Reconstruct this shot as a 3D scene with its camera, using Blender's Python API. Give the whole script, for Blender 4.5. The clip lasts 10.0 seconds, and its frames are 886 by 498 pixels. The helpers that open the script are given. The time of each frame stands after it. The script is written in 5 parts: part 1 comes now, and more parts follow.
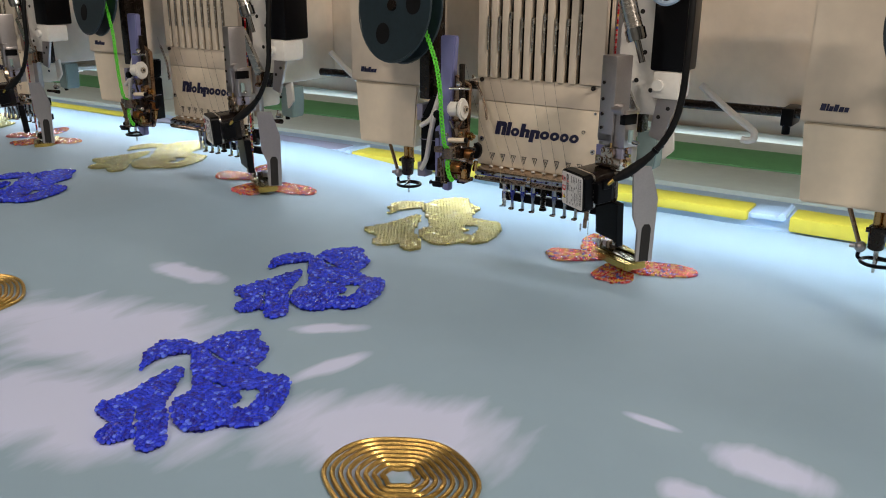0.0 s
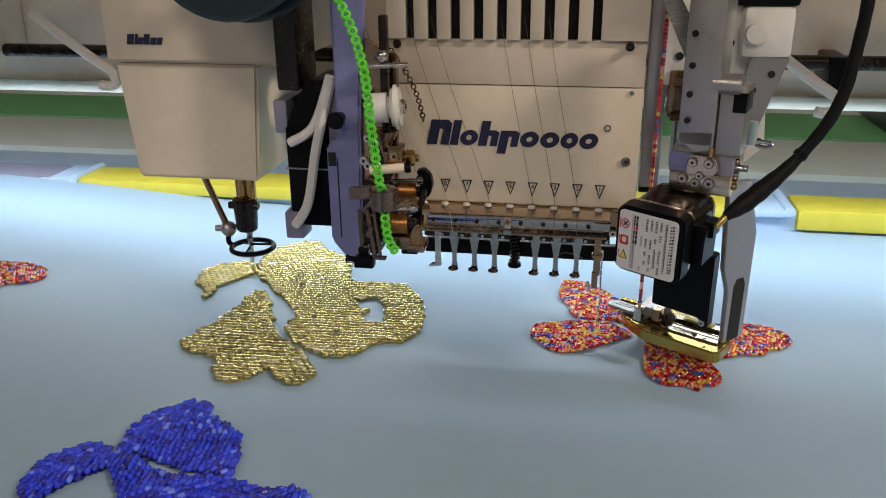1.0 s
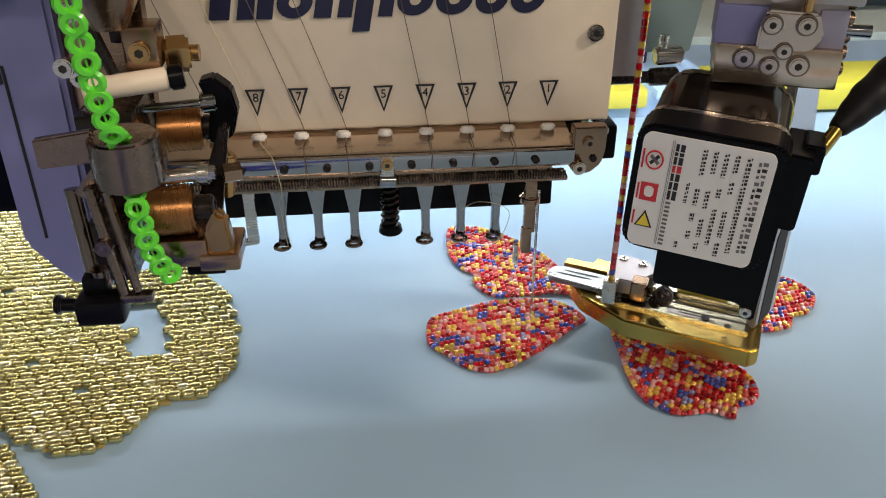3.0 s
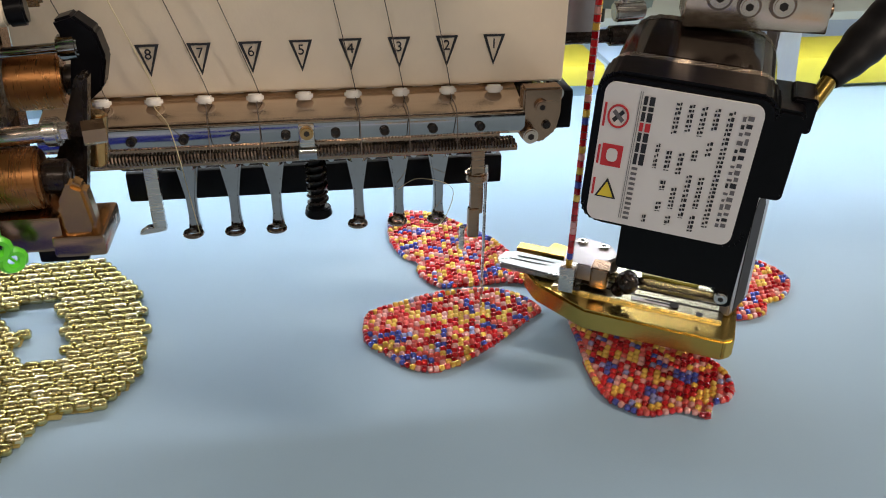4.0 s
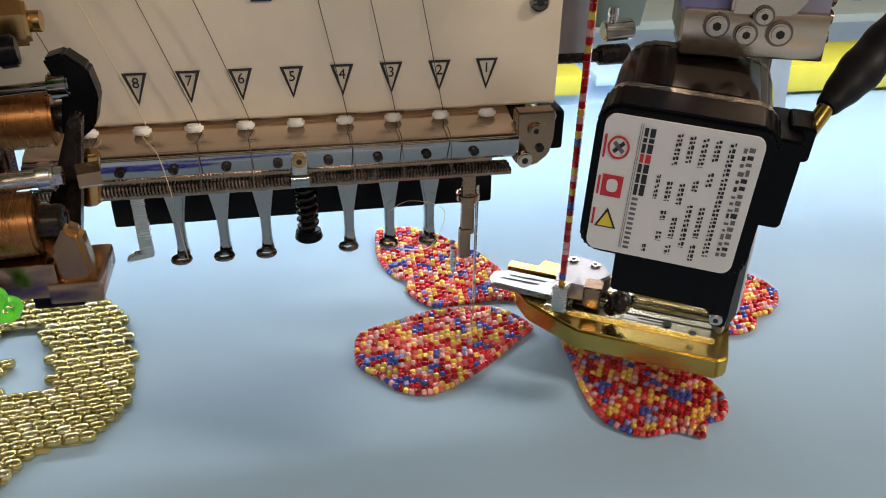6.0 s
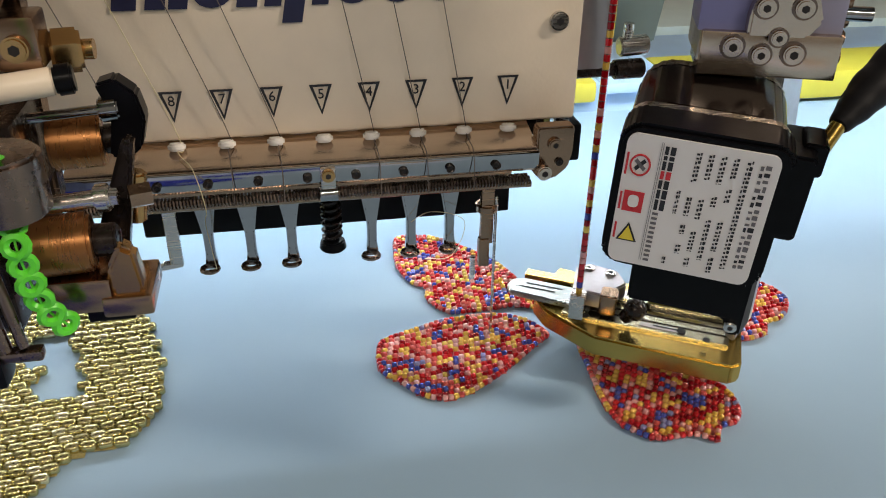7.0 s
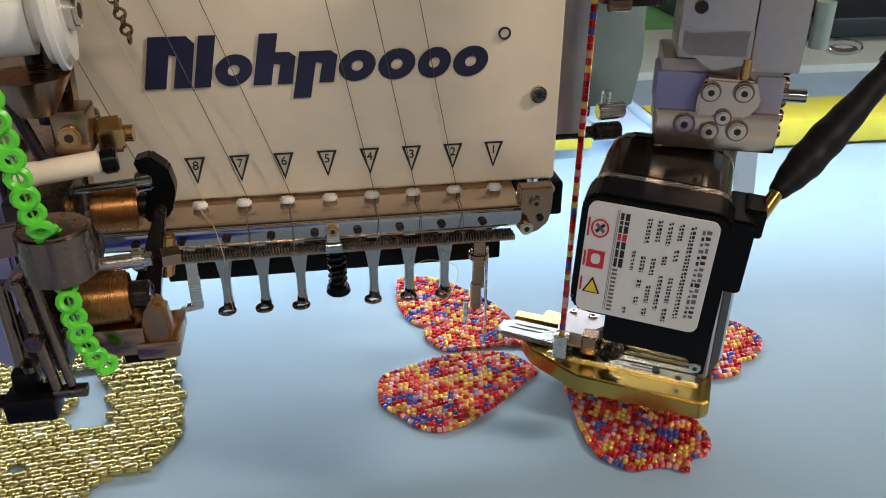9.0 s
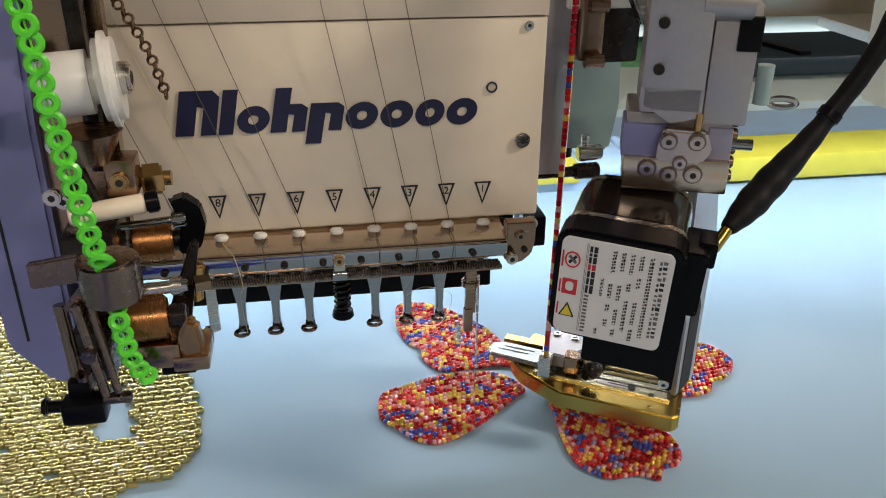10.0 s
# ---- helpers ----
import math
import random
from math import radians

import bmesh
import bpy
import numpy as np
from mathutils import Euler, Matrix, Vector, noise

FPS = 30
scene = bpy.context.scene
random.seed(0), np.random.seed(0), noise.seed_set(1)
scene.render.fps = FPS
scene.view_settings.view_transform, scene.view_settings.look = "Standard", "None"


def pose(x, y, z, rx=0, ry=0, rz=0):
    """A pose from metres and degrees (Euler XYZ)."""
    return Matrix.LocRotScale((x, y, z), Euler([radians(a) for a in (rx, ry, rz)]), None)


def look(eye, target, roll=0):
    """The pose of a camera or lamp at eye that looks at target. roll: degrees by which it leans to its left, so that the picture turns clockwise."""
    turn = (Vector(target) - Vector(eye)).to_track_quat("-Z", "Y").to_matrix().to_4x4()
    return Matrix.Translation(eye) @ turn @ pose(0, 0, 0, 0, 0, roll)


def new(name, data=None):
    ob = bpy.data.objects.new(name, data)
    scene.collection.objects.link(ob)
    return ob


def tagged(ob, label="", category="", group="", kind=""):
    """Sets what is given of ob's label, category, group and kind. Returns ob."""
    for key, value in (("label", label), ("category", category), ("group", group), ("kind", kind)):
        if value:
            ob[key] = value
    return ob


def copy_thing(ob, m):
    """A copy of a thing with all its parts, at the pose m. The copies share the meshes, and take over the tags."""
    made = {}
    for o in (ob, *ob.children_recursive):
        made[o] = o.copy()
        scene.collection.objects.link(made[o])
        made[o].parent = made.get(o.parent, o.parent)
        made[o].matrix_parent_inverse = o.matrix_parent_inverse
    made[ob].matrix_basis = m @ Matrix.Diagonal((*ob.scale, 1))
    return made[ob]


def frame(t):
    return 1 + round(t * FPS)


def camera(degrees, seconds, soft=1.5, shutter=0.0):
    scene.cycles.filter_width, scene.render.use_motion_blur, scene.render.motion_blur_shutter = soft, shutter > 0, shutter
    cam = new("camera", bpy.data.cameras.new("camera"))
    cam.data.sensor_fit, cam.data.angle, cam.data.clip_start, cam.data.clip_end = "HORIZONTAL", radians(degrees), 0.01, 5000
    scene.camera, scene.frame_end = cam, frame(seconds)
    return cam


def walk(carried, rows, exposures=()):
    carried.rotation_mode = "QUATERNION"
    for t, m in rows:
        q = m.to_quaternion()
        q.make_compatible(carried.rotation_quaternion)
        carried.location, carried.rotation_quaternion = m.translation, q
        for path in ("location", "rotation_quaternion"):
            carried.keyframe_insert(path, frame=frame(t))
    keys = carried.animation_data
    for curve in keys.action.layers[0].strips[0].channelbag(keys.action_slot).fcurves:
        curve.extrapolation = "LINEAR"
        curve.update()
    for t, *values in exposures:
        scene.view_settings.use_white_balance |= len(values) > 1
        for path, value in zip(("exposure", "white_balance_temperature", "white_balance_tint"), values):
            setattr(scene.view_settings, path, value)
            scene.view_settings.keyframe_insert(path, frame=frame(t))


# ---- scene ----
cam = camera(56.25, 10.0, soft=1.0)
PATH = [
    (0, (0.36317, -0.72447, 0.26993), (-0.6711, 0.8675, -0.3594), 0.42),
    (0.5, (0.1672, -0.62622, 0.26323), (-0.517, 1.1275, -0.4123), -0.42),
    (1, (0.04056, -0.4341, 0.2275), (-0.2909, 1.4006, -0.4964), -0.59),
    (1.5, (0.00486, -0.28515, 0.18192), (-0.071, 1.5196, -0.6767), -0.50),
    (2, (-0.00744, -0.23884, 0.1745), (0.0964, 1.5238, -0.7647), 0.53),
    (3.3, (-0.00596, -0.22347, 0.17123), (0.1964, 1.5075, -0.81), 0.40),
    (3.5, (-0.00087, -0.21643, 0.16387), (0.2262, 1.5115, -0.8172), 0.82),
    (4, (0.00279, -0.20285, 0.15375), (0.2819, 1.5125, -0.836), 0.79),
    (4.5, (0.00354, -0.19722, 0.15174), (0.306, 1.5128, -0.8404), 0.92),
    (5, (0.00096, -0.19758, 0.15412), (0.3264, 1.5061, -0.8416), 1.01),
    (5.5, (-0.00082, -0.19711, 0.1573), (0.3338, 1.5066, -0.8354), 1.00),
    (6.8, (-0.00335, -0.1981, 0.16233), (0.3337, 1.5066, -0.8277), 0.75),
    (7, (-0.00733, -0.20114, 0.16431), (0.3223, 1.506, -0.8241), 0.65),
    (7.5, (-0.00949, -0.20679, 0.16803), (0.3057, 1.5102, -0.808), 0.49),
    (8, (-0.00336, -0.21017, 0.17413), (0.3029, 1.5169, -0.7869), 0.43),
    (8.5, (-0.00477, -0.21469, 0.17763), (0.2966, 1.5221, -0.7672), 0.34),
    (9, (-0.00444, -0.22172, 0.18134), (0.2935, 1.5257, -0.7449), 0.32),
    (9.5, (-0.00502, -0.23059, 0.18602), (0.2955, 1.5255, -0.7228), 0.43),
    (10, (-0.007, -0.24705, 0.19477), (0.296, 1.5299, -0.6715), 0.42),
]
EXPOSURES = [(0, -0.15, 6450, 12), (0.5, -0.3, 6500, 13), (1.0, -0.25, 6550, 14), (1.5, 0.0, 6550, 14), (3.5, 0.05, 6620, 14), (5.5, 0.05, 6620, 14), (7.5, 0.03, 6450, 12), (10, 0.0, 6450, 12)]
walk(cam, [(t, look(eye, target, roll)) for t, eye, target, roll in PATH], EXPOSURES)

# ---- world and lights ----
world = bpy.data.worlds.new("world")
scene.world = world
world.use_nodes = True
world.node_tree.nodes["Background"].inputs[0].default_value = (0.75, 0.85, 1.0, 1)
world.node_tree.nodes["Background"].inputs[1].default_value = 0.02


def area_lamp(name, eye, target, w, h, watts, colour):
    data = bpy.data.lights.new(name, "AREA")
    data.shape, data.size, data.size_y, data.energy, data.color = "RECTANGLE", w, h, watts, colour
    ob = new(name, data)
    ob.matrix_world = look(eye, target)
    return ob


# ceiling tubes of the hall and the light strip under the machine's beam
HALL = [(3.1, -1.45, 170), (-2.0, -3.3, 46), (0.4, -3.3, 46), (-2.2, 1.4, 10), (0.3, 1.6, 10), (2.8, 1.6, 10)]
for cx, cy, watts in HALL:
    area_lamp("hall_lamp", (cx, cy, 2.66), (cx, cy, 0), 1.0, 0.16, watts, (1.0, 0.87, 0.72))
area_lamp("strip_lamp", (-0.4, 0.150, 0.1050), (-0.4, 0.165, 0), 3.6, 0.02, 6.0, (0.88, 0.95, 1.0))

# ---- materials ----
def material(name, base, rough=0.5, metal=0.0, grain=0.0, scale=60.0, bump=0.0, bump_scale=400.0, coat=0.0, streak=None, rough_var=0.0, spec=0.5):
    m = bpy.data.materials.new(name)
    m.use_nodes = True
    nt = m.node_tree
    b = nt.nodes["Principled BSDF"]
    b.inputs["Base Color"].default_value = (*base, 1)
    b.inputs["Roughness"].default_value = rough
    b.inputs["Metallic"].default_value = metal
    b.inputs["Coat Weight"].default_value = coat
    b.inputs["Specular IOR Level"].default_value = spec
    tc = nt.nodes.new("ShaderNodeTexCoord")
    mp = nt.nodes.new("ShaderNodeMapping")
    if streak:
        mp.inputs["Scale"].default_value = streak
    nt.links.new(tc.outputs["Object"], mp.inputs["Vector"])
    if grain or rough_var:
        n1 = nt.nodes.new("ShaderNodeTexNoise")
        n1.inputs["Scale"].default_value, n1.inputs["Detail"].default_value = scale, 6
        nt.links.new(mp.outputs[0], n1.inputs["Vector"])
        n2 = nt.nodes.new("ShaderNodeTexNoise")
        n2.inputs["Scale"].default_value, n2.inputs["Detail"].default_value = scale * 7, 3
        nt.links.new(mp.outputs[0], n2.inputs["Vector"])
        add = nt.nodes.new("ShaderNodeMath")
        add.operation = "ADD"
        nt.links.new(n1.outputs[0], add.inputs[0])
        nt.links.new(n2.outputs[0], add.inputs[1])
        r = nt.nodes.new("ShaderNodeMapRange")
        r.inputs[1].default_value, r.inputs[2].default_value = 0.7, 1.3
        r.inputs[3].default_value, r.inputs[4].default_value = 1 - grain, 1 + grain
        nt.links.new(add.outputs[0], r.inputs[0])
        mix = nt.nodes.new("ShaderNodeVectorMath")
        mix.operation = "SCALE"
        mix.inputs[0].default_value = base
        nt.links.new(r.outputs[0], mix.inputs["Scale"])
        nt.links.new(mix.outputs[0], b.inputs["Base Color"])
        if rough_var:
            rr = nt.nodes.new("ShaderNodeMapRange")
            rr.inputs[1].default_value, rr.inputs[2].default_value = 0.7, 1.3
            rr.inputs[3].default_value, rr.inputs[4].default_value = max(0.02, rough - rough_var), min(1, rough + rough_var)
            nt.links.new(add.outputs[0], rr.inputs[0])
            nt.links.new(rr.outputs[0], b.inputs["Roughness"])
    if bump:
        nb = nt.nodes.new("ShaderNodeTexNoise")
        nb.inputs["Scale"].default_value, nb.inputs["Detail"].default_value = bump_scale, 4
        nt.links.new(mp.outputs[0], nb.inputs["Vector"])
        bp = nt.nodes.new("ShaderNodeBump")
        bp.inputs["Strength"].default_value, bp.inputs["Distance"].default_value = bump, 0.0004
        nt.links.new(nb.outputs[0], bp.inputs["Height"])
        nt.links.new(bp.outputs[0], b.inputs["Normal"])
    return m


def bead_material(name, stops, per_island, rough=0.08, metal=0.0, coat=1.0):
    """Glossy beads whose colour is drawn bead by bead from the stops."""
    m = material(name, stops[0][1], rough, metal, coat=coat)
    nt = m.node_tree
    src = nt.nodes.new("ShaderNodeNewGeometry" if per_island else "ShaderNodeObjectInfo")
    ramp = nt.nodes.new("ShaderNodeValToRGB")
    ramp.color_ramp.interpolation = "CONSTANT"
    e = ramp.color_ramp.elements
    while len(e) < len(stops):
        e.new(0.5)
    for el, (p, c) in zip(e, stops):
        el.position, el.color = p, (*c, 1)
    nt.links.new(src.outputs["Random Per Island" if per_island else "Random"], ramp.inputs[0])
    nt.links.new(ramp.outputs[0], nt.nodes["Principled BSDF"].inputs["Base Color"])
    return m


cream = material("cream_paint", (0.79, 0.685, 0.54), 0.38, grain=0.05, scale=14, bump=0.12, bump_scale=900, rough_var=0.06)
tan = material("tan_paint", (0.66, 0.565, 0.455), 0.45, grain=0.07, scale=9, bump=0.12, bump_scale=700, rough_var=0.06)
steel = material("brushed_steel", (0.58, 0.55, 0.51), 0.24, 1.0, grain=0.10, scale=60, streak=(0.3, 6, 6), rough_var=0.08)
brown_steel = material("oiled_steel", (0.34, 0.225, 0.15), 0.24, 1.0, grain=0.06, scale=40, streak=(0.25, 4, 4), rough_var=0.05)
rail_steel = material("warm_polished_steel", (0.62, 0.51, 0.41), 0.20, 1.0, grain=0.06, scale=40, streak=(0.25, 4, 4), rough_var=0.06)
bronze_steel = material("browned_steel", (0.20, 0.15, 0.12), 0.26, 1.0, grain=0.12, scale=60, rough_var=0.08)
olive_steel = material("gold_tinted_steel", (0.42, 0.39, 0.28), 0.22, 1.0, grain=0.04, scale=50, rough_var=0.03)
grey_steel = material("grey_ground_steel", (0.30, 0.32, 0.31), 0.30, 1.0, grain=0.08, scale=70, streak=(0.3, 5, 5), rough_var=0.08)
alu = material("grey_aluminium", (0.44, 0.41, 0.41), 0.36, 0.85, grain=0.06, scale=80, rough_var=0.08)
chrome = material("chrome", (0.36, 0.37, 0.38), 0.10, 1.0, grain=0.05, scale=90)
dark_steel = material("dark_steel", (0.022, 0.016, 0.013), 0.25, 0.5, grain=0.2, scale=80, rough_var=0.1)
black = material("black_plastic", (0.003, 0.003, 0.004), 0.28, grain=0.2, scale=60, bump=0.08, spec=0.13)
rubber = material("black_rubber", (0.008, 0.008, 0.009), 0.5, grain=0.25, scale=120, bump=0.25, bump_scale=300, spec=0.15)
# near-black colour painted in for the shade inside slots, holes, grooves and sockets
hollow_shade = material("recess_shade", (0.01, 0.009, 0.009), 0.7, grain=0.2)
brass = material("brass", (0.52, 0.32, 0.13), 0.24, 1.0, grain=0.05, scale=70, rough_var=0.03)
copper = material("brown_bronze", (0.34, 0.15, 0.05), 0.30, 0.85, grain=0.07, scale=70, streak=(8, 1, 1), rough_var=0.08)
gold = material("gold_anodised", (0.52, 0.37, 0.10), 0.24, 1.0, grain=0.03, scale=60, rough_var=0.02)
violet = material("violet_paint", (0.20, 0.21, 0.42), 0.42, grain=0.06, scale=12, bump=0.1)
violet_grey = material("violet_grey_paint", (0.24, 0.24, 0.33), 0.45, grain=0.06, scale=12)
laminate = material("brown_laminate", (0.010, 0.007, 0.006), 0.12, 0.0, spec=0.22, grain=0.15, scale=40, streak=(1, 1, 14))
navy = material("navy_ink", (0.012, 0.013, 0.05), 0.5, grain=0.1)
ink = material("black_ink", (0.02, 0.02, 0.025), 0.6)
red_ink = material("red_ink", (0.62, 0.03, 0.04), 0.5)
yellow_ink = material("yellow_ink", (0.85, 0.65, 0.05), 0.5)
grey_ink = material("grey_ink", (0.16, 0.15, 0.16), 0.6)
paper = material("white_label", (0.80, 0.77, 0.75), 0.35, grain=0.02, scale=30)
white_plastic = material("white_plastic", (0.76, 0.74, 0.70), 0.30, grain=0.04, scale=40)
teal = material("grey_teal_plastic", (0.26, 0.36, 0.36), 0.30, grain=0.05, scale=30)
reel_plastic = material("dark_teal_plastic", (0.020, 0.035, 0.045), 0.32, grain=0.15, scale=30)
yellow_paint = material("yellow_paint", (0.54, 0.47, 0.05), 0.42, grain=0.07, scale=12, bump=0.15)
sky_paint = material("light_blue_paint", (0.38, 0.52, 0.70), 0.40, grain=0.06, scale=8)
pale_paint = material("pale_green_paint", (0.62, 0.68, 0.62), 0.35, grain=0.05, scale=7)
green_paint = material("green_paint", (0.14, 0.40, 0.16), 0.40, grain=0.08, scale=7)
sequin_green = material("green_sequin", (0.10, 0.62, 0.03), 0.35, grain=0.05, scale=90, coat=0.3)
thread_dark = material("dark_thread", (0.11, 0.09, 0.08), 0.8, grain=0.2)
thread_pale = material("pale_thread", (0.58, 0.50, 0.30), 0.7, grain=0.2)
plaster = material("hall_plaster", (0.24, 0.24, 0.23), 0.8, grain=0.06, scale=3)
concrete = material("hall_floor", (0.10, 0.10, 0.095), 0.6, grain=0.12, scale=4)
tube_glow = material("lamp_tube", (0.9, 0.9, 0.9), 0.4)
tube_glow.node_tree.nodes["Principled BSDF"].inputs["Emission Color"].default_value = (1, 0.98, 0.95, 1)
tube_glow.node_tree.nodes["Principled BSDF"].inputs["Emission Strength"].default_value = 5
led_glow = material("led_face", (0.9, 0.9, 0.9), 0.4)
led_glow.node_tree.nodes["Principled BSDF"].inputs["Emission Color"].default_value = (0.86, 0.94, 1, 1)
led_glow.node_tree.nodes["Principled BSDF"].inputs["Emission Strength"].default_value = 3

led_green = material("green_led", (0.1, 0.8, 0.2), 0.4)
led_green.node_tree.nodes["Principled BSDF"].inputs["Emission Color"].default_value = (0.05, 1, 0.15, 1)
led_green.node_tree.nodes["Principled BSDF"].inputs["Emission Strength"].default_value = 4

GOLD = [(0.0, (0.54, 0.49, 0.22)), (0.35, (0.60, 0.54, 0.26)), (0.7, (0.47, 0.42, 0.17)), (0.9, (0.74, 0.69, 0.42))]
BLUE = [(0.0, (0.012, 0.03, 0.58)), (0.4, (0.02, 0.05, 0.78)), (0.75, (0.012, 0.015, 0.34)), (0.92, (0.10, 0.18, 0.90))]
GLASS = {"deep_red": (0.40, 0.003, 0.010), "red": (0.68, 0.018, 0.025), "coral": (0.82, 0.13, 0.11), "rose": (0.88, 0.42, 0.38),
         "gold": (0.92, 0.58, 0.10), "amber": (0.60, 0.27, 0.03), "blue": (0.08, 0.10, 0.46), "lilac": (0.34, 0.33, 0.60), "clear": (0.90, 0.78, 0.68)}
glass_beads = [material(k + "_glass", rgb, 0.12, 0.50, grain=0.10, scale=900, coat=1.0) for k, rgb in GLASS.items()]
for glass in glass_beads:
    glass.node_tree.nodes["Principled BSDF"].inputs["Transmission Weight"].default_value = 0.18
red_many = bead_material("glass_seed_beads", [(0.0, GLASS["deep_red"]), (0.25, GLASS["red"]), (0.55, GLASS["gold"]), (0.7, GLASS["rose"]), (0.85, GLASS["blue"])], True, 0.12, 0.45)
gold_one = bead_material("gold_bugle_bead", GOLD, False, 0.18, 0.90, 0.3)
gold_many = bead_material("gold_bugle_beads", GOLD, True, 0.18, 0.90, 0.3)
blue_one, blue_many = bead_material("blue_bead", BLUE, False, 0.22, 0.0, 0.5), bead_material("blue_beads", BLUE, True, 0.22, 0.0, 0.5)
backing_red = material("red_thread_backing", (0.42, 0.10, 0.10), 0.8, grain=0.25, scale=300)
backing_gold = material("olive_thread_backing", (0.34, 0.30, 0.12), 0.8, grain=0.25, scale=300)
backing_blue = material("blue_thread_backing", (0.012, 0.015, 0.22), 0.8, grain=0.25, scale=300)
cord_gold = material("gold_cord", (0.52, 0.34, 0.10), 0.30, 0.8, grain=0.3, scale=500, bump=0.5, bump_scale=900)


# ---- mesh tools ----
def bm_box(x0, x1, y0, y1, z0, z1, bevel=0.0, seg=2):
    bm = bmesh.new()
    bmesh.ops.create_cube(bm, size=1, matrix=Matrix.Translation(((x0 + x1) / 2, (y0 + y1) / 2, (z0 + z1) / 2)) @ Matrix.Diagonal((x1 - x0, y1 - y0, z1 - z0, 1)))
    if bevel:
        bmesh.ops.bevel(bm, geom=bm.edges[:], offset=bevel, segments=seg, affect="EDGES", profile=0.6)
    return bm


def bm_rod(a, b, r, r2=None, n=16, bevel=0.0):
    a, b = Vector(a), Vector(b)
    d = b - a
    bm = bmesh.new()
    bmesh.ops.create_cone(bm, cap_ends=True, segments=n, radius1=r, radius2=r if r2 is None else r2, depth=d.length,
                          matrix=Matrix.Translation((a + b) / 2) @ d.to_track_quat("Z", "Y").to_matrix().to_4x4())
    if bevel:
        caps = [e for e in bm.edges if any(len(f.verts) > 4 for f in e.link_faces)]
        bmesh.ops.bevel(bm, geom=caps, offset=bevel, segments=2, affect="EDGES")
    return bm


def bm_ball(c, r, n=12, squash=1.0):
    bm = bmesh.new()
    bmesh.ops.create_uvsphere(bm, u_segments=n, v_segments=max(6, n // 2), radius=r, matrix=Matrix.Translation(c) @ Matrix.Diagonal((1, 1, squash, 1)))
    return bm


def bm_prism(outline, low, high, m=None, bevel=0.0):
    """The outline (x, y) raised from low to high, then moved by m."""
    bm = bmesh.new()
    f = bm.faces.new([bm.verts.new((x, y, low)) for x, y in outline])
    top = bmesh.ops.extrude_face_region(bm, geom=[f])
    bmesh.ops.translate(bm, verts=[v for v in top["geom"] if isinstance(v, bmesh.types.BMVert)], vec=(0, 0, high - low))
    bmesh.ops.recalc_face_normals(bm, faces=bm.faces[:])
    if bevel:
        bmesh.ops.bevel(bm, geom=bm.edges[:], offset=bevel, segments=2, affect="EDGES")
    if m:
        bm.transform(m)
    return bm


def rounded(w, h, r, n=5):
    pts = []
    for cx, cy, a0 in ((w / 2 - r, h / 2 - r, 0), (-w / 2 + r, h / 2 - r, 90), (-w / 2 + r, -h / 2 + r, 180), (w / 2 - r, -h / 2 + r, 270)):
        pts += [(cx + r * math.cos(radians(a0 + 90 * i / n)), cy + r * math.sin(radians(a0 + 90 * i / n))) for i in range(n + 1)]
    return pts


def bm_tube(path, r, n=8, closed=False):
    """A tube of radius r (or r(i)) along the points of path."""
    path = [Vector(p) for p in path]
    bm = bmesh.new()
    rings, side = [], None
    for i, p in enumerate(path):
        a = path[i - 1] if i or closed else p
        b = path[(i + 1) % len(path)] if i < len(path) - 1 or closed else p
        d = (b - a).normalized()
        if side is None:
            side = d.orthogonal().normalized()
        side = (side - d * side.dot(d)).normalized()
        up = d.cross(side)
        rad = r(i) if callable(r) else r
        rings.append([bm.verts.new(p + rad * (math.cos(2 * math.pi * k / n) * side + math.sin(2 * math.pi * k / n) * up)) for k in range(n)])
    pairs = list(zip(rings, rings[1:])) + ([(rings[-1], rings[0])] if closed else [])
    for ra, rb in pairs:
        for k in range(n):
            bm.faces.new((ra[k], ra[(k + 1) % n], rb[(k + 1) % n], rb[k]))
    if not closed:
        bm.faces.new(rings[0][::-1])
        bm.faces.new(rings[-1])
    return bm


def bm_ring(c, r, thick, axis="Z", n=24, wide=None):
    u, v = {"Z": ((1, 0, 0), (0, 1, 0)), "Y": ((1, 0, 0), (0, 0, 1)), "X": ((0, 1, 0), (0, 0, 1))}[axis]
    return bm_tube([Vector(c) + r * (math.cos(2 * math.pi * i / n) * Vector(u) * (wide or 1) + math.sin(2 * math.pi * i / n) * Vector(v)) for i in range(n)], thick, 8, True)


def bm_coil(a, b, r, wire, turns, per=10):
    a, b = Vector(a), Vector(b)
    d = (b - a).normalized()
    s = d.orthogonal().normalized()
    t = d.cross(s)
    n = turns * per
    return bm_tube([a.lerp(b, i / n) + r * (math.cos(2 * math.pi * i / per) * s + math.sin(2 * math.pi * i / per) * t) for i in range(n + 1)], wire, 5)


def curve_points(pts, n=10):
    """A smooth way through the points."""
    pts = [Vector(p) for p in pts]
    out = []
    for i in range(len(pts) - 1):
        p0, p1, p2, p3 = pts[max(0, i - 1)], pts[i], pts[i + 1], pts[min(len(pts) - 1, i + 2)]
        for k in range(n):
            t = k / n
            out.append(0.5 * (2 * p1 + (p2 - p0) * t + (2 * p0 - 5 * p1 + 4 * p2 - p3) * t * t + (3 * p1 - p0 - 3 * p2 + p3) * t ** 3))
    return out + [pts[-1]]


def joined(*some):
    out = bmesh.new()
    for bm in some:
        me = bpy.data.meshes.new("tmp")
        bm.to_mesh(me)
        bm.free()
        out.from_mesh(me)
        bpy.data.meshes.remove(me)
    return out


